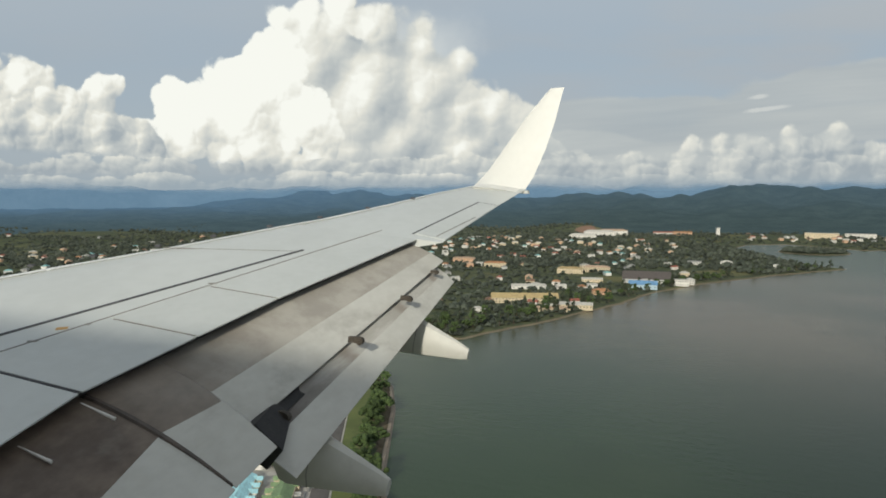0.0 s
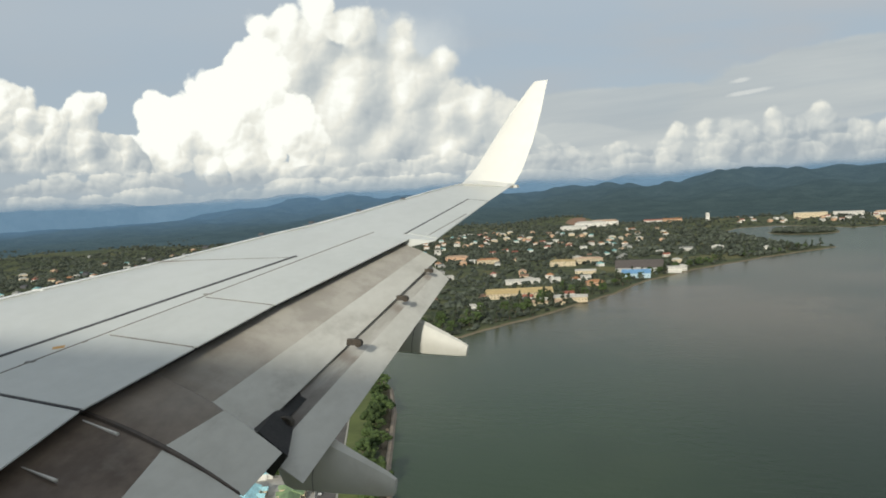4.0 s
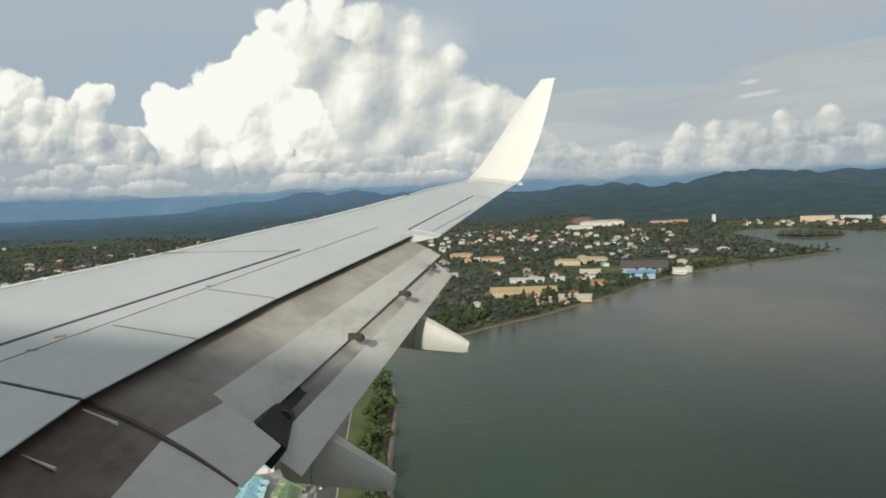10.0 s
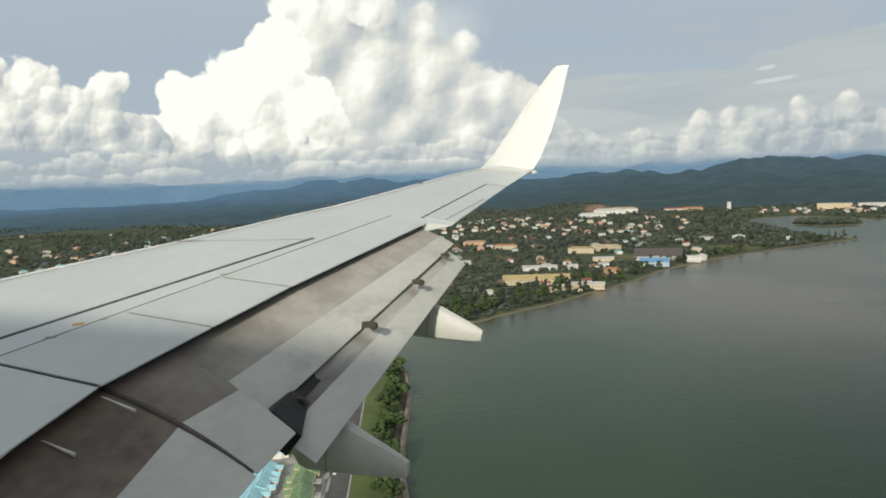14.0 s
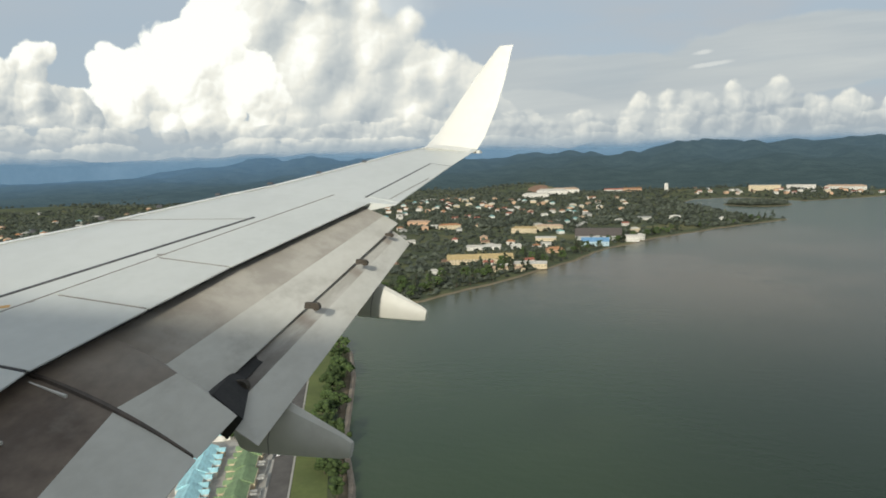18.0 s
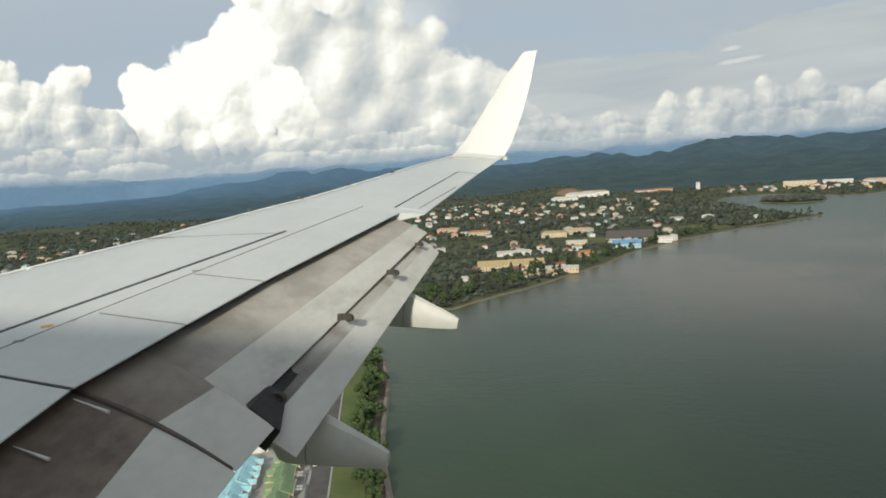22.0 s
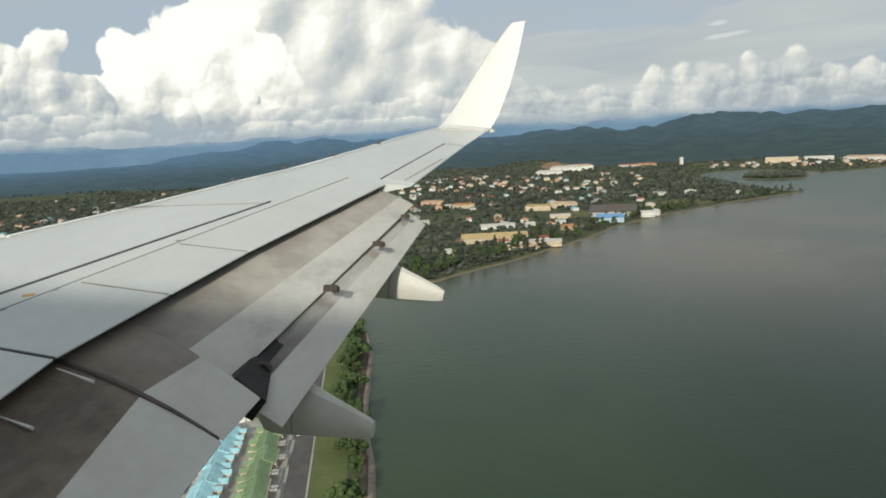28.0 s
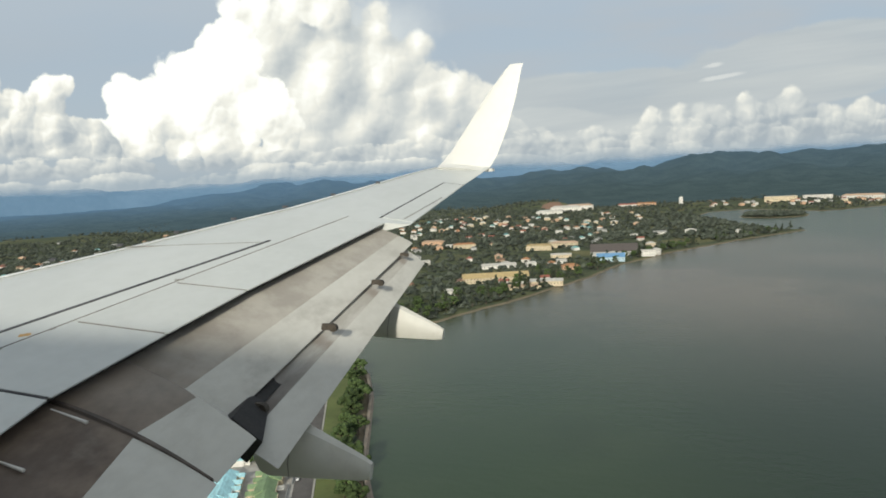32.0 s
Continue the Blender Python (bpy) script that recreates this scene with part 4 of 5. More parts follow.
for x, y, tx, ty in along(BANK, 5.5):
    if rng.random() < 0.74:
        off = rng.uniform(2.5, 11)
        plant(rng.choice([0, 1, 1, 2, 5]), x - ty * off, y + tx * off, rng.uniform(0.85, 1.4), "trees on the grassy bank", rng)
# far shore: dark casuarinas and mixed trees
for x, y, tx, ty in along(SHORE[18:31], 15):
    for k in range(2):
        if rng.random() < 0.62:
            off = rng.uniform(9, 46)
            plant(rng.choice([3, 4, 3, 2, 0]), x - ty * off, y + tx * off, rng.uniform(0.75, 1.25), "trees along the far shore", rng)


# dark casuarina grove at the near end of the far shore
for x, y, tx, ty in along(SHORE[19:25], 13):
    for k in range(2):
        off = rng.uniform(6, 70)
        plant(rng.choice([3, 4, 4, 2]), x - ty * off + rng.uniform(-5, 5), y + tx * off, rng.uniform(0.8, 1.2), "casuarinas in the shore grove", rng)


def wood_patch(name, label, seed, count, place, size):
    """Woods that nobody could count, as one mesh of small clumps."""
    r = random.Random(seed)
    xs, ys, tries = [], [], 0
    while len(xs) < count and tries < count * 12:
        tries += 1
        q = place(r)
        if q:
            xs.append(q[0])
            ys.append(q[1])
    d = shore_distance(np.array(xs), np.array(ys))
    zs = ground_height(np.array(xs), np.array(ys))
    spots = [((x, y, z + 0.30 * s), s) for x, y, z, dd in zip(xs, ys, zs, d) if dd > 7 for s in [size(r, math.hypot(x, y))]]
    verts, faces = [], []
    for c, s in spots:
        b = len(verts)
        for v in OCT_V:
            k = s * r.uniform(0.75, 1.25)
            verts.append((c[0] + v.x * k, c[1] + v.y * k, c[2] + v.z * k * 0.95))
        faces += [(b, b + 4, b + 3), (b + 4, b + 1, b + 3), (b + 1, b + 5, b + 3), (b + 5, b + 2, b + 3), (b + 2, b + 6, b + 3), (b + 6, b, b + 3), (b, b + 1, b + 4), (b + 1, b + 2, b + 5), (b + 2, b, b + 6)]
    tagged(mesh_object(name, verts, faces, WOODS), label, "woods", kind="stuff")


def polar(r, lo, hi, a0=-16, a1=58):
    rr = lo + (hi - lo) * r.random() ** 1.3
    a = radians(r.uniform(a0, a1))
    return -math.sin(a) * rr, math.cos(a) * rr


def patchy(r, lo, hi, f, seed, limit):
    x, y = polar(r, lo, hi)
    return (x, y) if float(waves(x, y, f, seed)) > limit - 0.5 * r.random() else None


wood_patch("woods", "dark green trees scattered through the lowland town", 31, 10500, lambda r: patchy(r, 560, 2300, 0.018, 41, 0.02), lambda r, d: r.uniform(2.2, 5.2))
wood_patch("woods", "dense forest on the plain and foothills", 32, 9000, lambda r: patchy(r, 1300, 2900, 0.008, 42, -0.1), lambda r, d: r.uniform(3.2, 7))
wood_patch("woods", "mangrove trees on the islet and the creek edges", 33, 700, lambda r: (276 + r.uniform(-90, 90), 1850 + r.uniform(-90, 90)), lambda r, d: r.uniform(5, 8))


# ---- town: building kinds ----
PAINTS = {n: mat("wall_" + n, c, tuple(k * 0.84 for k in c), rough=0.85, scale=0.35, vary=0.10, dirt=((0.25, 0.23, 0.20), 0.35, 0.3)) for n, c in
          dict(white=(0.70, 0.68, 0.63), cream=(0.62, 0.52, 0.36), peach=(0.62, 0.40, 0.26), grey=(0.45, 0.45, 0.43), blue=(0.42, 0.55, 0.62)).items()}
ROOFS = {n: mat("roof_" + n, c, tuple(k * 0.72 for k in c), rough=0.75, scale=0.25, vary=0.14, stretch=(1, 3, 1), dirt=((0.12, 0.10, 0.085), 0.35, 0.25)) for n, c in
         dict(orange=(0.42, 0.21, 0.10), brown=(0.24, 0.14, 0.09), grey=(0.30, 0.30, 0.28), pale=(0.55, 0.53, 0.48), yellow=(0.46, 0.35, 0.17), sky=(0.40, 0.70, 0.76), deep=(0.14, 0.30, 0.50),
              dark=(0.105, 0.088, 0.080), green=(0.22, 0.32, 0.16), red=(0.34, 0.12, 0.08), teal=(0.20, 0.42, 0.42), tile=(0.50, 0.36, 0.25)).items()}
PANE = mat("window_glass", (0.030, 0.038, 0.042), (0.05, 0.06, 0.065), rough=0.18, scale=0.5)
TARMAC = mat("tarmac", (0.115, 0.105, 0.098), (0.085, 0.078, 0.072), rough=0.9, scale=0.15, dirt=((0.16, 0.145, 0.125), 0.5, 0.08))
CONCRETE = mat("concrete", (0.42, 0.40, 0.36), (0.33, 0.31, 0.28), rough=0.9, scale=0.4)
SAND = mat("sandy_soil", (0.42, 0.30, 0.17), (0.33, 0.23, 0.13), rough=1.0, scale=0.06, dirt=((0.20, 0.17, 0.08), 0.6, 0.05))
GRASS = mat("mown_grass", (0.125, 0.150, 0.045), (0.090, 0.115, 0.035), rough=1.0, scale=0.05, dirt=((0.17, 0.155, 0.07), 0.5, 0.03))


def roof_mesh(bm, w, d, h, rise, kind, over=0.5):
    """Gable, hip or flat roof over a w x d plan with its eaves at height h."""
    a, b = w / 2 + over, d / 2 + over
    if kind == "flat":
        box(bm, -a, -b, h, a, b, h + 0.4)
        return
    inset = 0.0 if kind == "gable" else min(a * 0.8, b)
    lo = [bm.verts.new(q) for q in ((-a, -b, h), (a, -b, h), (a, b, h), (-a, b, h))]
    bot = [bm.verts.new((v.co.x, v.co.y, h - 0.22)) for v in lo]
    r0, r1 = bm.verts.new((-a + inset, 0, h + rise)), bm.verts.new((a - inset, 0, h + rise))
    bm.faces.new((lo[0], lo[1], r1, r0))
    bm.faces.new((lo[2], lo[3], r0, r1))
    bm.faces.new((lo[1], lo[2], r1))
    bm.faces.new((lo[3], lo[0], r0))
    for i in range(4):
        k = (i + 1) % 4
        bm.faces.new((bot[i], bot[k], lo[k], lo[i]))
    bm.faces.new(bot[::-1])


def window_data(w, h):
    bm = bmesh.new()
    box(bm, -w / 2, -0.06, -h / 2, w / 2, 0.05, h / 2, 0.0)
    me = bpy.data.meshes.new("window")
    bm.to_mesh(me)
    bm.free()
    me.materials.append(PANE)
    return me


WINDOWS = {}


def windows_on(thing, w, d, floors, bays, h, size=(1.3, 1.2), sides=(-1,)):
    me = WINDOWS.setdefault(size, window_data(*size))
    for s in sides:
        for f in range(floors):
            for b in range(bays):
                ob = under(new("window", me), thing)
                ob.location = (-w / 2 + w * (b + 0.5) / bays, s * d / 2, h * (f + 0.55) / floors)


def building(name, label, category, w, d, h, wall, roof, kind="gable", rise=None, floors=1, bays=0, sides=(-1,), size=(1.3, 1.2)):
    thing = tagged(new(name), label, category)
    bm = bmesh.new()
    box(bm, -w / 2, -d / 2, -0.5, w / 2, d / 2, h)
    part("wall", bm, PAINTS[wall], thing)
    bm = bmesh.new()
    roof_mesh(bm, w, d, h, rise if rise is not None else d * 0.22, kind)
    part("roof", bm, ROOFS[roof], thing)
    if bays:
        windows_on(thing, w, d, floors, bays, h, size, sides)
    return thing


def stand(thing, x, y, turn):
    thing.matrix_basis = pose(x, y, float(ground_height(x, y)), 0, 0, turn)
    return thing


# large buildings along the far shore
def facing(x, y):
    return math.degrees(math.atan2(-x, y))


for x, y, w, h, d, name, label, category, wall, roof, kind, floors, bays, off in (
        (-199, 845, 84, 7, 22, "school_building", "long cream school block under a mustard roof", "school", "cream", "yellow", "gable", 2, 20, 4),
        (-129, 812, 40, 6, 12, "school_building", "low cream school wing with pale roof", "school", "cream", "pale", "gable", 1, 10, 0),
        (-152, 786, 42, 4, 10, "school_building", "low cream school shed by the trees", "school", "cream", "tile", "gable", 1, 10, 0),
        (-222, 968, 50, 5, 12, "school_building", "pale-roofed hall behind the school", "hall", "white", "pale", "gable", 1, 8, 6),
        (-66, 1028, 40, 7, 22, "warehouse", "bright blue warehouse near the shore", "warehouse", "blue", "deep", "gable", 1, 6, 0),
        (-66, 1110, 72, 7, 46, "warehouse", "large dark-roofed warehouse beside a blue one", "warehouse", "grey", "dark", "gable", 1, 8, 0),
        (-14, 1082, 20, 9, 14, "office_building", "white flat-roofed office near the shore", "office", "white", "pale", "flat", 2, 6, 8),
        (-2, 1104, 14, 7, 12, "office_building", "small white office block among trees", "office", "white", "pale", "hip", 2, 4, -6),
        (-199, 1190, 44, 9, 13, "apartment_block", "cream walk-up flats with yellowish roof", "apartments", "cream", "yellow", "hip", 3, 12, -8),
        (-158, 1226, 46, 9, 13, "apartment_block", "cream walk-up flats with tiled roof", "apartments", "cream", "tile", "hip", 3, 12, -4),
        (-146, 1080, 32, 5, 10, "row_of_shops", "cream single-storey shops with pale roof", "shops", "cream", "pale", "gable", 1, 8, 0),
        (-116, 950, 24, 5, 14, "clubhouse", "orange-tiled clubhouse on the lawn", "clubhouse", "peach", "orange", "hip", 1, 5, 10),
        (-277, 2200, 96, 12, 26, "hospital_building", "long white complex on the hill foot", "hospital", "white", "pale", "hip", 3, 16, 3),
        (-244, 2290, 90, 13, 24, "hospital_building", "white complex with pale roofs, upper wing", "hospital", "white", "tile", "hip", 3, 16, 4),
        (-312, 2085, 80, 10, 22, "hospital_building", "white complex with pale roofs, lower wing", "hospital", "white", "pale", "hip", 2, 12, -3),
        (64, 1441, 22, 6, 14, "pavilion", "white pavilion on the wooded point", "pavilion", "white", "pale", "hip", 1, 4, 0),
        (5, 1428, 25, 5, 12, "pavilion", "pale low hall on the wooded point", "pavilion", "white", "grey", "gable", 1, 5, 6),
        (-43, 1377, 14, 6, 10, "pavilion", "small pale house on the wooded point", "pavilion", "white", "pale", "hip", 1, 3, 0),
        (150, 1420, 10, 5, 9, "pavilion", "lone white hut near the tip", "hut", "white", "pale", "hip", 1, 2, 0),
        (73, 2240, 11, 24, 11, "tower_block", "slim white tower above the trees", "tower", "white", "pale", "flat", 7, 3, 0),
        (-90, 2310, 58, 9, 16, "terrace_block", "red-roofed terrace at the hill foot", "terrace", "white", "red", "gable", 2, 10, 5),
        (-30, 2330, 58, 9, 16, "terrace_block", "orange-roofed terrace at the hill foot", "terrace", "peach", "orange", "gable", 2, 10, -5),
        (363, 2300, 90, 16, 24, "shopping_block", "cream commercial block across the lagoon", "shops", "cream", "pale", "flat", 4, 16, 0),
        (470, 2330, 80, 12, 20, "shopping_block", "white commercial block across the lagoon", "shops", "white", "pale", "flat", 3, 12, 4),
        (590, 2320, 110, 11, 22, "shopping_block", "long white commercial block across the lagoon", "shops", "white", "tile", "hip", 3, 16, -4),
        (-352, 1250, 42, 8, 13, "apartment_block", "cream flats with orange roof in the town", "apartments", "cream", "orange", "hip", 2, 10, 5),
        (-438, 1322, 46, 8, 13, "apartment_block", "peach flats with tiled roof in the town", "apartments", "peach", "tile", "hip", 2, 10, -5)):
    stand(building(name, label, category, w, d, h, wall, roof, kind, None, floors, bays), x, y, facing(x, y) + off)

# bare red earth beside the white complex
bm = bmesh.new()
bmesh.ops.create_circle(bm, cap_ends=True, segments=18, radius=1)
for v in bm.verts:
    k = random.uniform(0.75, 1.15)
    v.co = Vector((-335 + v.co.x * 36 * k, 2300 + v.co.y * 44 * k, 0))
    v.co.z = float(ground_height(v.co.x, v.co.y)) + 16 + (v.co.y - 2300) * 0.24
earth = mesh_object("bare_slope", [v.co.copy() for v in bm.verts], [[v.index for v in f.verts] for f in bm.faces], mat("red_earth", (0.26, 0.15, 0.10), (0.18, 0.12, 0.08), rough=1.0, scale=0.03))
bm.free()
tagged(earth, "bare red-earth cutting on the hillside", "slope", kind="structure")

# detached houses scattered through the town: a few kinds, copied
KINDS = []
for i, (wall, roof, kind, w, d, h) in enumerate((("white", "orange", "hip", 12, 10, 5.5), ("cream", "brown", "gable", 13, 9, 4.5), ("white", "pale", "gable", 14, 9, 5), ("grey", "grey", "hip", 11, 10, 4.5),
                                                 ("peach", "tile", "hip", 12, 11, 6), ("white", "red", "gable", 12, 9, 5), ("white", "teal", "hip", 13, 10, 5), ("cream", "pale", "hip", 16, 10, 6.5))):
    colour = {"orange": "an orange-tiled", "brown": "a brown", "pale": "a pale sheet", "grey": "a weathered grey", "tile": "a sun-bleached tiled", "red": "a red", "teal": "a teal"}[roof]
    k = building("house", f"{wall} detached house under {colour} {kind} roof among trees", "house", w, d, h, wall, roof, kind, d * 0.26)
    bm = bmesh.new()
    box(bm, -w * 0.2, -d / 2 - 2.6, 2.5, w * 0.3, -d / 2 - 0.4, 2.75)
    part("porch_roof", bm, ROOFS[roof], k)
    KINDS.append(k)
rng = random.Random(77)
spots = []
tries = 0
while len(spots) < 285 and tries < 9000:
    tries += 1
    pick = rng.random()
    if pick < 0.60:
        y = rng.uniform(720, 2000)
        x = rng.uniform(-560, 60) - 0.05 * y
    elif pick < 0.76:
        x, y = rng.uniform(150, 900), rng.uniform(2080, 2380)
    else:
        x, y = polar(rng, 1300, 2350, 28, 58)
    if shore_distance(np.array([x]), np.array([y]))[0] < 28 or math.hypot(x, y) > 2400:
        continue
    if any((x - a) ** 2 + (y - b) ** 2 < 21 ** 2 for a, b in spots):
        continue
    if float(waves(x, y, 0.010, 55)) < -0.25:
        continue
    spots.append((x, y))
for i, (x, y) in enumerate(spots):
    k = KINDS[i % len(KINDS)] if i >= len(KINDS) else KINDS[i]
    turn = rng.choice((0, 90, 180, 270)) + 24 + rng.uniform(-10, 10) if rng.random() < 0.5 else facing(x, y) + rng.uniform(-25, 25)
    m = pose(x, y, float(ground_height(x, y)), 0, 0, turn)
    if i < len(KINDS):
        k.matrix_basis = m
        tagged(k, group="houses of the coastal town")
    else:
        copy_thing(k, m)

# ---- waterfront estate: rows of pale blue roofs, roads, grassy bank ----
EO, ED, EE = Vector((-172.5, 300.0)), Vector((-0.41, 0.912)), Vector((-0.912, -0.41))


def estate(s, o):
    q = EO + ED * s + EE * o
    return q.x, q.y


def ribbon(name, line, width, lift, material, label, category, kind="structure"):
    """A flat strip along a line of points, following the ground, with a real thickness."""
    verts, faces = [], []
    pts = [Vector(q) for q in line]
    for i, q in enumerate(pts):
        t = (pts[min(i + 1, len(pts) - 1)] - pts[max(i - 1, 0)]).normalized()
        n = Vector((-t.y, t.x)) * width / 2
        for s, h in ((-1, -0.6), (-1, lift), (1, lift), (1, -0.6)):
            p = q + n * s
            verts.append((p.x, p.y, 1.6 + h))
    for i in range(len(pts) - 1):
        for j in range(3):
            faces.append((4 * i + j, 4 * i + 4 + j, 4 * i + 5 + j, 4 * i + 1 + j))
    return tagged(mesh_object(name, verts, faces, material), label, category, kind=kind)


SPAN = [-225 + 10 * i for i in range(39)]
ribbon("ground_plot", [estate(s, 105) for s in SPAN], 206, 0.03, CONCRETE, "pale paved yards between the estate houses", "yard")
for o, label in ((0, "grey estate road along the grassy bank"), (50, "grey estate road between house rows"), (96, "grey estate road between house rows"), (143, "grey estate road between house rows"), (190, "grey estate road between house rows")):
    ribbon("road", [estate(s, o) for s in SPAN], 8.0 if o else 8.5, 0.10, TARMAC, label, "road")
ribbon("kerb", [estate(s, -4.9) for s in SPAN], 0.9, 0.26, CONCRETE, "pale concrete kerb beside the road", "kerb")
ribbon("verge", [estate(s, -13) for s in SPAN], 15, 0.07, GRASS, "mown green verge between road and shore", "grass")
# stone revetment at the water's edge
verts, faces = [], []
for i, (x, y, tx, ty) in enumerate(along(BANK, 4)):
    for off, z in ((0.2, 1.62), (-1.6, 1.45), (-3.2, -0.6)):
        verts.append((x - ty * off, y + tx * off, z + rng.uniform(-0.1, 0.1)))
    if i:
        b = 3 * i
        faces += [(b - 3, b, b + 1, b - 2), (b - 2, b + 1, b + 2, b - 1)]
tagged(mesh_object("shore_revetment", verts, faces, mat("revetment_stone", (0.34, 0.28, 0.22), (0.22, 0.18, 0.14), rough=0.95, scale=0.6, bump=0.3)), "low stone revetment along the bank", "revetment", kind="structure")


def terrace(roof, wall, label, seed):
    """A pair of joined houses: hipped main roof, stepped wings, lower porch roof, windows and yard wall."""
    r = random.Random(seed)
    t = tagged(new("terrace_house"), label, "house")
    bm = bmesh.new()
    box(bm, -6.6, -5.0, -0.4, 6.6, 5.0, 3.3)
    part("wall", bm, PAINTS[wall], t)
    bm = bmesh.new()
    roof_mesh(bm, 13.6, 9.0, 3.3, 2.2, "gable", 0.3)
    part("roof", bm, ROOFS[roof], t)
    for sx, w in ((-1, 4.4), (1, 3.6)):
        bm = bmesh.new()
        roof_mesh(bm, 4.6, w, 2.9, 1.1, "gable", 0.25)
        bmesh.ops.rotate(bm, cent=(0, 0, 0), matrix=Matrix.Rotation(radians(90), 3, "Z"), verts=bm.verts)
        bmesh.ops.translate(bm, vec=(sx * 3.6, -5.6, 0), verts=bm.verts)
        part("wing_roof", bm, ROOFS[roof], t)
        bm = bmesh.new()
        box(bm, sx * 3.6 - w / 2 + 0.2, -7.6, -0.4, sx * 3.6 + w / 2 - 0.2, -4.9, 2.85)
        part("wing_wall", bm, PAINTS[wall], t)
        bm = bmesh.new()
        box(bm, sx * 0.6 + (0 if sx > 0 else -1.6), 4.6, 2.4, sx * 0.6 + (1.6 if sx > 0 else 0), 8.2, 2.6)
        part("porch_roof", bm, ROOFS["pale"], t)
    me = WINDOWS.setdefault((1.5, 1.1), window_data(1.5, 1.1))
    for x in (-4.6, -1.8, 1.8, 4.6):
        ob = under(new("window", me), t)
        ob.location = (x, 5.0, 1.6)
    bm = bmesh.new()
    box(bm, -6.6, 9.2, -0.4, 6.6, 9.35, 1.3)
    part("yard_wall", bm, PAINTS["grey"], t)
    return t


BLUE = [terrace("sky", "white", "pale blue roofed terrace house in a close-set row", 1), terrace("sky", "cream", "pale blue roofed terrace house with cream walls", 2)]
GREEN = terrace("green", "cream", "green roofed terrace house facing the bank road", 3)
used = set()
n = 0
for o, turn, kinds in ((15, 180, [GREEN]), (35.5, 0, BLUE), (64.5, 180, BLUE), (81.5, 0, BLUE), (110.5, 180, BLUE), (128.5, 0, BLUE), (157.5, 180, BLUE), (175.5, 0, BLUE), (204, 180, BLUE)):
    for i in range(27):
        s = -212 + 13.75 * i
        if i == 14:
            continue
        x, y = estate(s, o + rng.uniform(-0.8, 0.8))
        if shore_distance(np.array([x]), np.array([y]))[0] < 14:
            continue
        k = rng.choice(kinds)
        m = pose(x, y, 1.65, 0, 0, math.degrees(math.atan2(ED.y, ED.x)) + turn)
        n += 1
        if k.name in used:
            copy_thing(k, m)
        else:
            used.add(k.name)
            k.matrix_basis = m
            tagged(k, group="terrace houses of the waterfront estate")


def make_car(paint, label):
    car = tagged(new("car"), label, "car")
    bm = bmesh.new()
    box(bm, -2.1, -0.85, 0.35, 2.1, 0.85, 0.95, 0.08)
    part("body", bm, paint, car)
    bm = bmesh.new()
    box(bm, -1.2, -0.75, 0.95, 1.3, 0.75, 1.5, 0.22)
    part("cabin", bm, PANE, car)
    for x in (-1.3, 1.3):
        for y in (-0.85, 0.85):
            bm = bmesh.new()
            bmesh.ops.create_cone(bm, cap_ends=True, segments=10, radius1=0.33, radius2=0.33, depth=0.22, matrix=Matrix.Translation((x, y, 0.33)) @ Matrix.Rotation(radians(90), 4, "X"))
            part("wheel", bm, DARK, car)
    return car


CARS = [make_car(mat("car_white", (0.7, 0.7, 0.7), rough=0.3), "white car parked at the road side"), make_car(mat("car_red", (0.35, 0.04, 0.03), rough=0.3), "red car parked at the road side"),
        make_car(mat("car_silver", (0.35, 0.36, 0.38), rough=0.3, metal=0.5), "silver car parked at the road side")]
for i in range(42):
    o = rng.choice((0, 50, 96, 143)) + rng.choice((-3.0, 3.0))
    x, y = estate(rng.uniform(-200, 140), o)
    m = pose(x, y, 1.71, 0, 0, math.degrees(math.atan2(ED.y, ED.x)) + rng.choice((0, 180)))
    if i < 3:
        CARS[i].matrix_basis = m
        tagged(CARS[i], group="cars on the estate roads")
    else:
        copy_thing(CARS[i % 3], m)
for i in range(46):
    x, y = estate(rng.uniform(-210, 150), rng.choice((25, 73, 119, 166)) + rng.uniform(-2, 2))
    plant(5, x, y, rng.uniform(0.5, 0.9), "small trees between the house rows", rng)

# ---- inland of the estate: flats, row houses, school, drain ----


def flats(roof, wall, label):
    """Four-storey walk-up flats in four bays with stair recesses between them."""
    t = tagged(new("apartment_building"), label, "apartments")
    me = WINDOWS.setdefault((1.4, 1.3), window_data(1.4, 1.3))
    for b in range(4):
        x0 = -35 + b * 18
        bm = bmesh.new()
        box(bm, x0, -7, -0.5, x0 + 15.6, 7, 12.5)
        part("wall", bm, PAINTS[wall], t)
        bm = bmesh.new()
        box(bm, x0 + 15.6, -5, -0.5, x0 + 18, 5, 12.3)
        part("stair_recess", bm, PAINTS["peach"], t)
        bm = bmesh.new()
        roof_mesh(bm, 18.2, 14, 12.5, 3.4, "gable", 0.6)
        bmesh.ops.translate(bm, vec=(x0 + 8.6, 0, 0), verts=bm.verts)
        part("roof", bm, ROOFS[roof], t)
        for f in range(4):
            for w in range(4):
                ob = under(new("window", me), t)
                ob.location = (x0 + 2.2 + w * 3.7, -7.0, 1.8 + f * 3.05)
    bm = bmesh.new()
    box(bm, -35, -10.5, 2.6, 30, -7.2, 2.85)
    part("walkway_roof", bm, ROOFS["orange"], t)
    return t


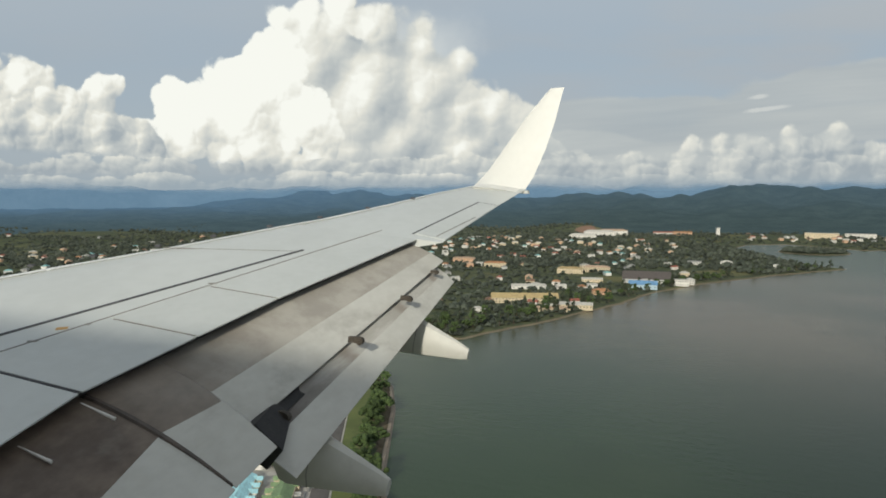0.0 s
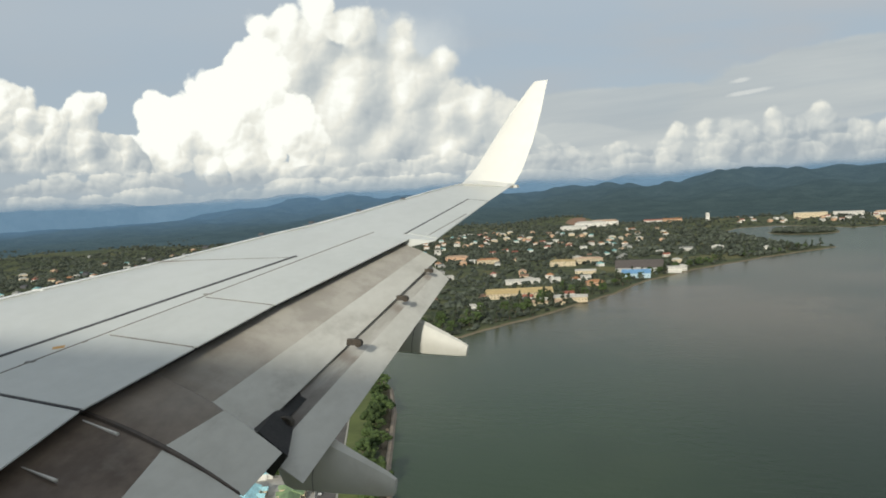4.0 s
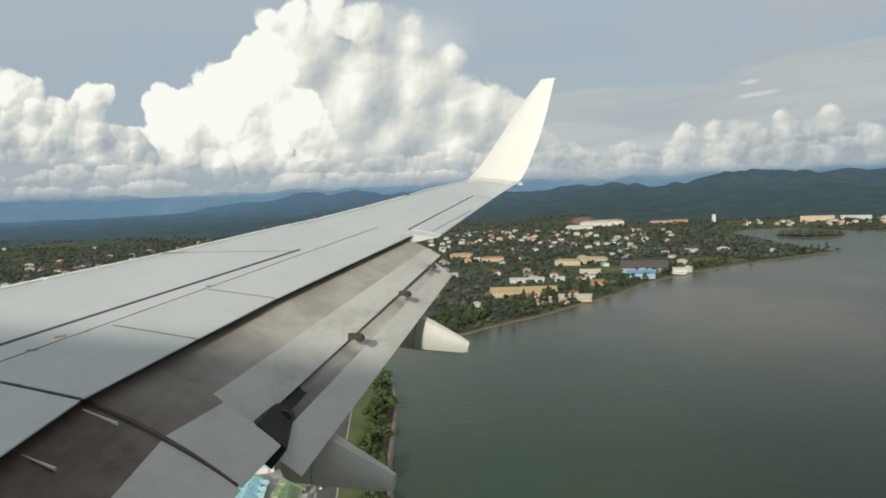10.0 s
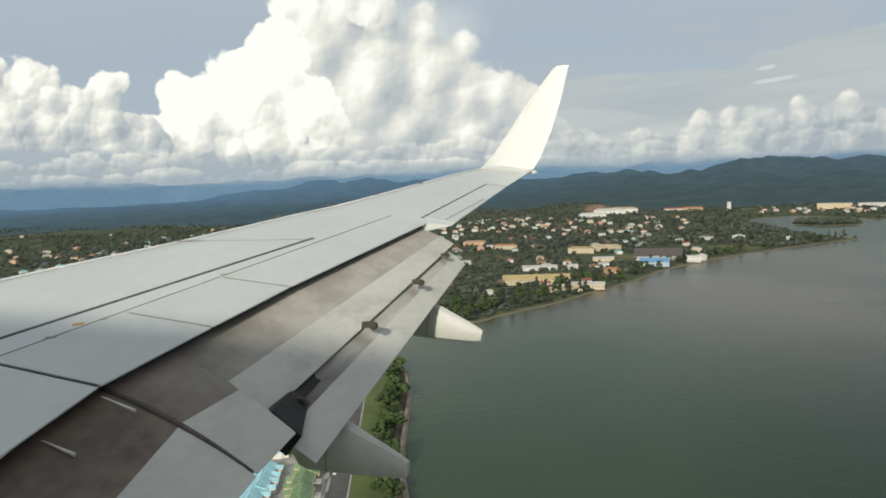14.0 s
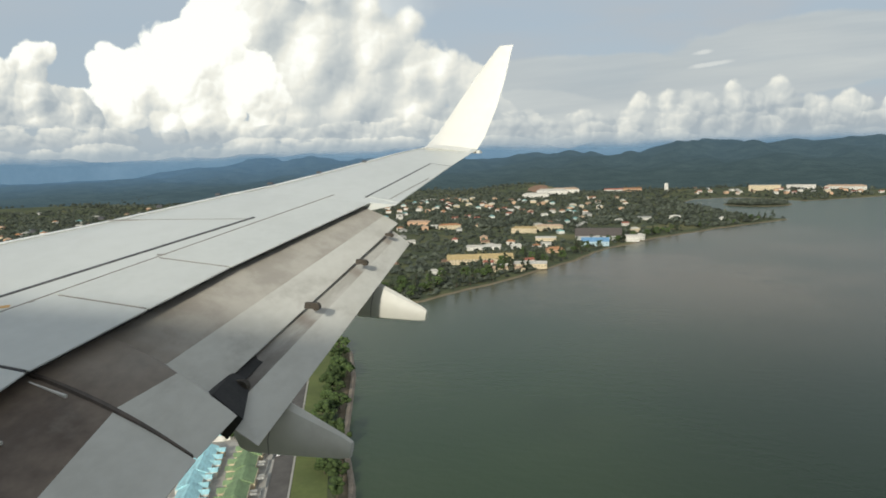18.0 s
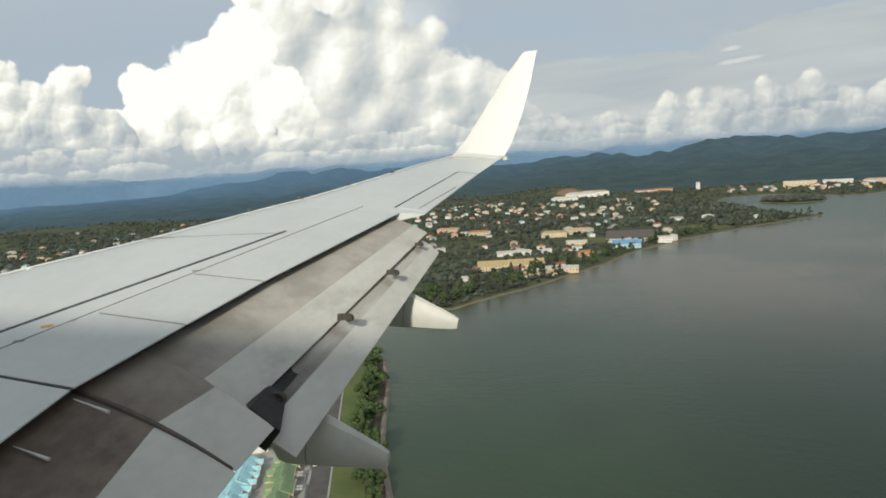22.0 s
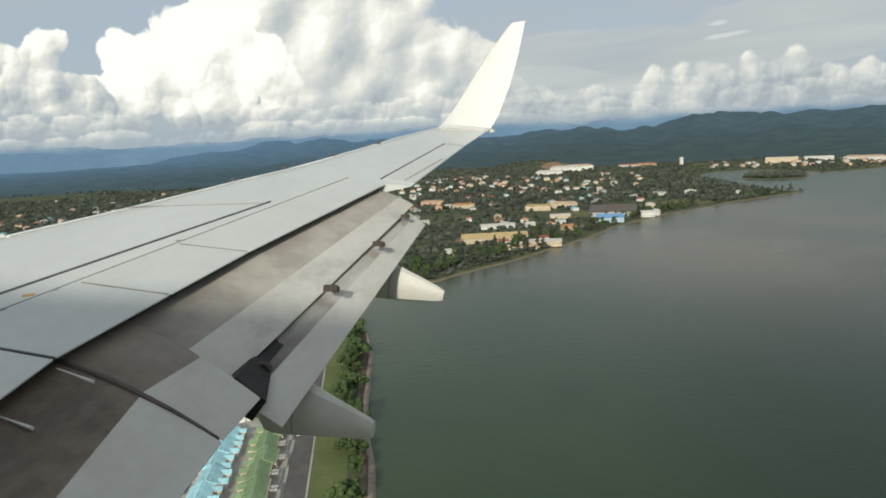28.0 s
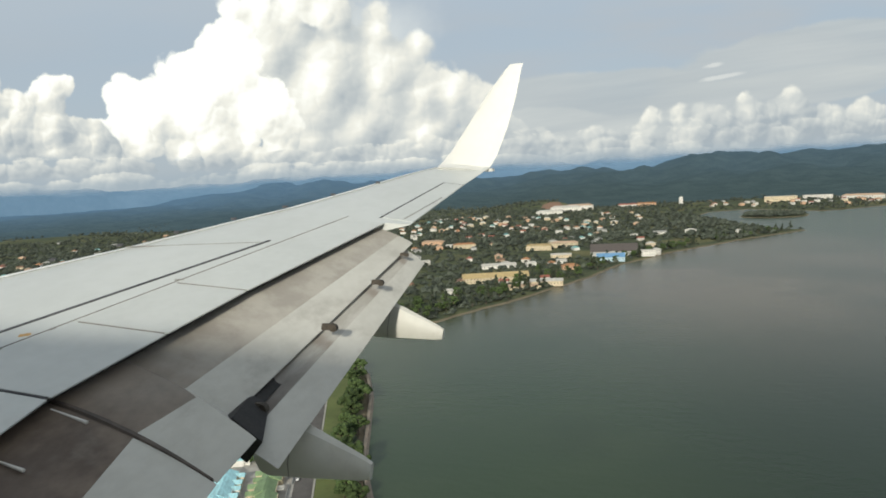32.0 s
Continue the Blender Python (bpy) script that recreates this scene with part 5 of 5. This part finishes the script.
for i, (x, y, roof) in enumerate(((-352, 74, "tile"), (-362, 128, "tile"), (-372, 178, "orange"), (-380, 218, "orange"), (-398, 262, "orange"))):
    colour = "orange" if roof == "orange" else "sun-bleached"
    tagged(stand(flats(roof, "white", f"four-storey white flats with {colour} roof"), x, y, 9), group="flats in a row")
for x, y, w, turn in ((-560, 330, 62, -4), (-610, 318, 40, 60), (-575, 288, 44, 58), (-545, 282, 46, -4)):
    stand(building("school_building", "low school block with orange tiled roof", "school", w, 14, 7, "peach", "tile", "hip", None, 2, 14), x, y, turn)
row = building("row_house", "grey-roofed single-storey row of small houses", "house", 46, 13, 3.6, "white", "grey", "gable", 2.6, 1, 10)
for i in range(14):
    x, y, turn = -545 + (i % 5) * 36 + (i // 5) * 12, 205 - (i // 5) * 52, 118 if i % 2 else 116
    m = pose(x, y, float(ground_height(x, y)), 0, 0, turn)
    if i:
        copy_thing(row, m)
    else:
        row.matrix_basis = m
        tagged(row, group="grey row houses inland")
for x, y, w, turn in ((-590, 178, 116, -46), (-536, 84, 62, -64)):
    stand(building("row_house", "long white-roofed row of workshops", "workshops", w, 11, 4, "white", "pale", "gable", 1.8, 1, 20), x, y, turn)
curve = [(-760, 190), (-712, 186), (-672, 172), (-640, 150), (-615, 118), (-602, 78), (-598, 20), (-600, -60)]
ribbon("track", curve, 26, 0.04, SAND, "sandy track on both sides of a drain", "track")
ribbon("drain", curve, 6, 0.09, mat("drain_water", (0.03, 0.03, 0.025), rough=0.3, scale=0.2), "dark straight-sided storm drain", "drain")
ribbon("road", [(-424, 20), (-430, 90), (-438, 140), (-470, 200), (-505, 250), (-470, 420), (-455, 560)], 9, 0.06, TARMAC, "grey road curving past the flats", "road")
for i in range(60):
    a = rng.random()
    x, y = (-300 + rng.uniform(-28, 28), 60 + 320 * a) if i < 40 else (-560 + rng.uniform(-30, 25), 40 + 140 * a)
    plant(rng.choice((2, 0, 4)), x, y, rng.uniform(0.8, 1.2), "trees of the belt behind the estate", rng)
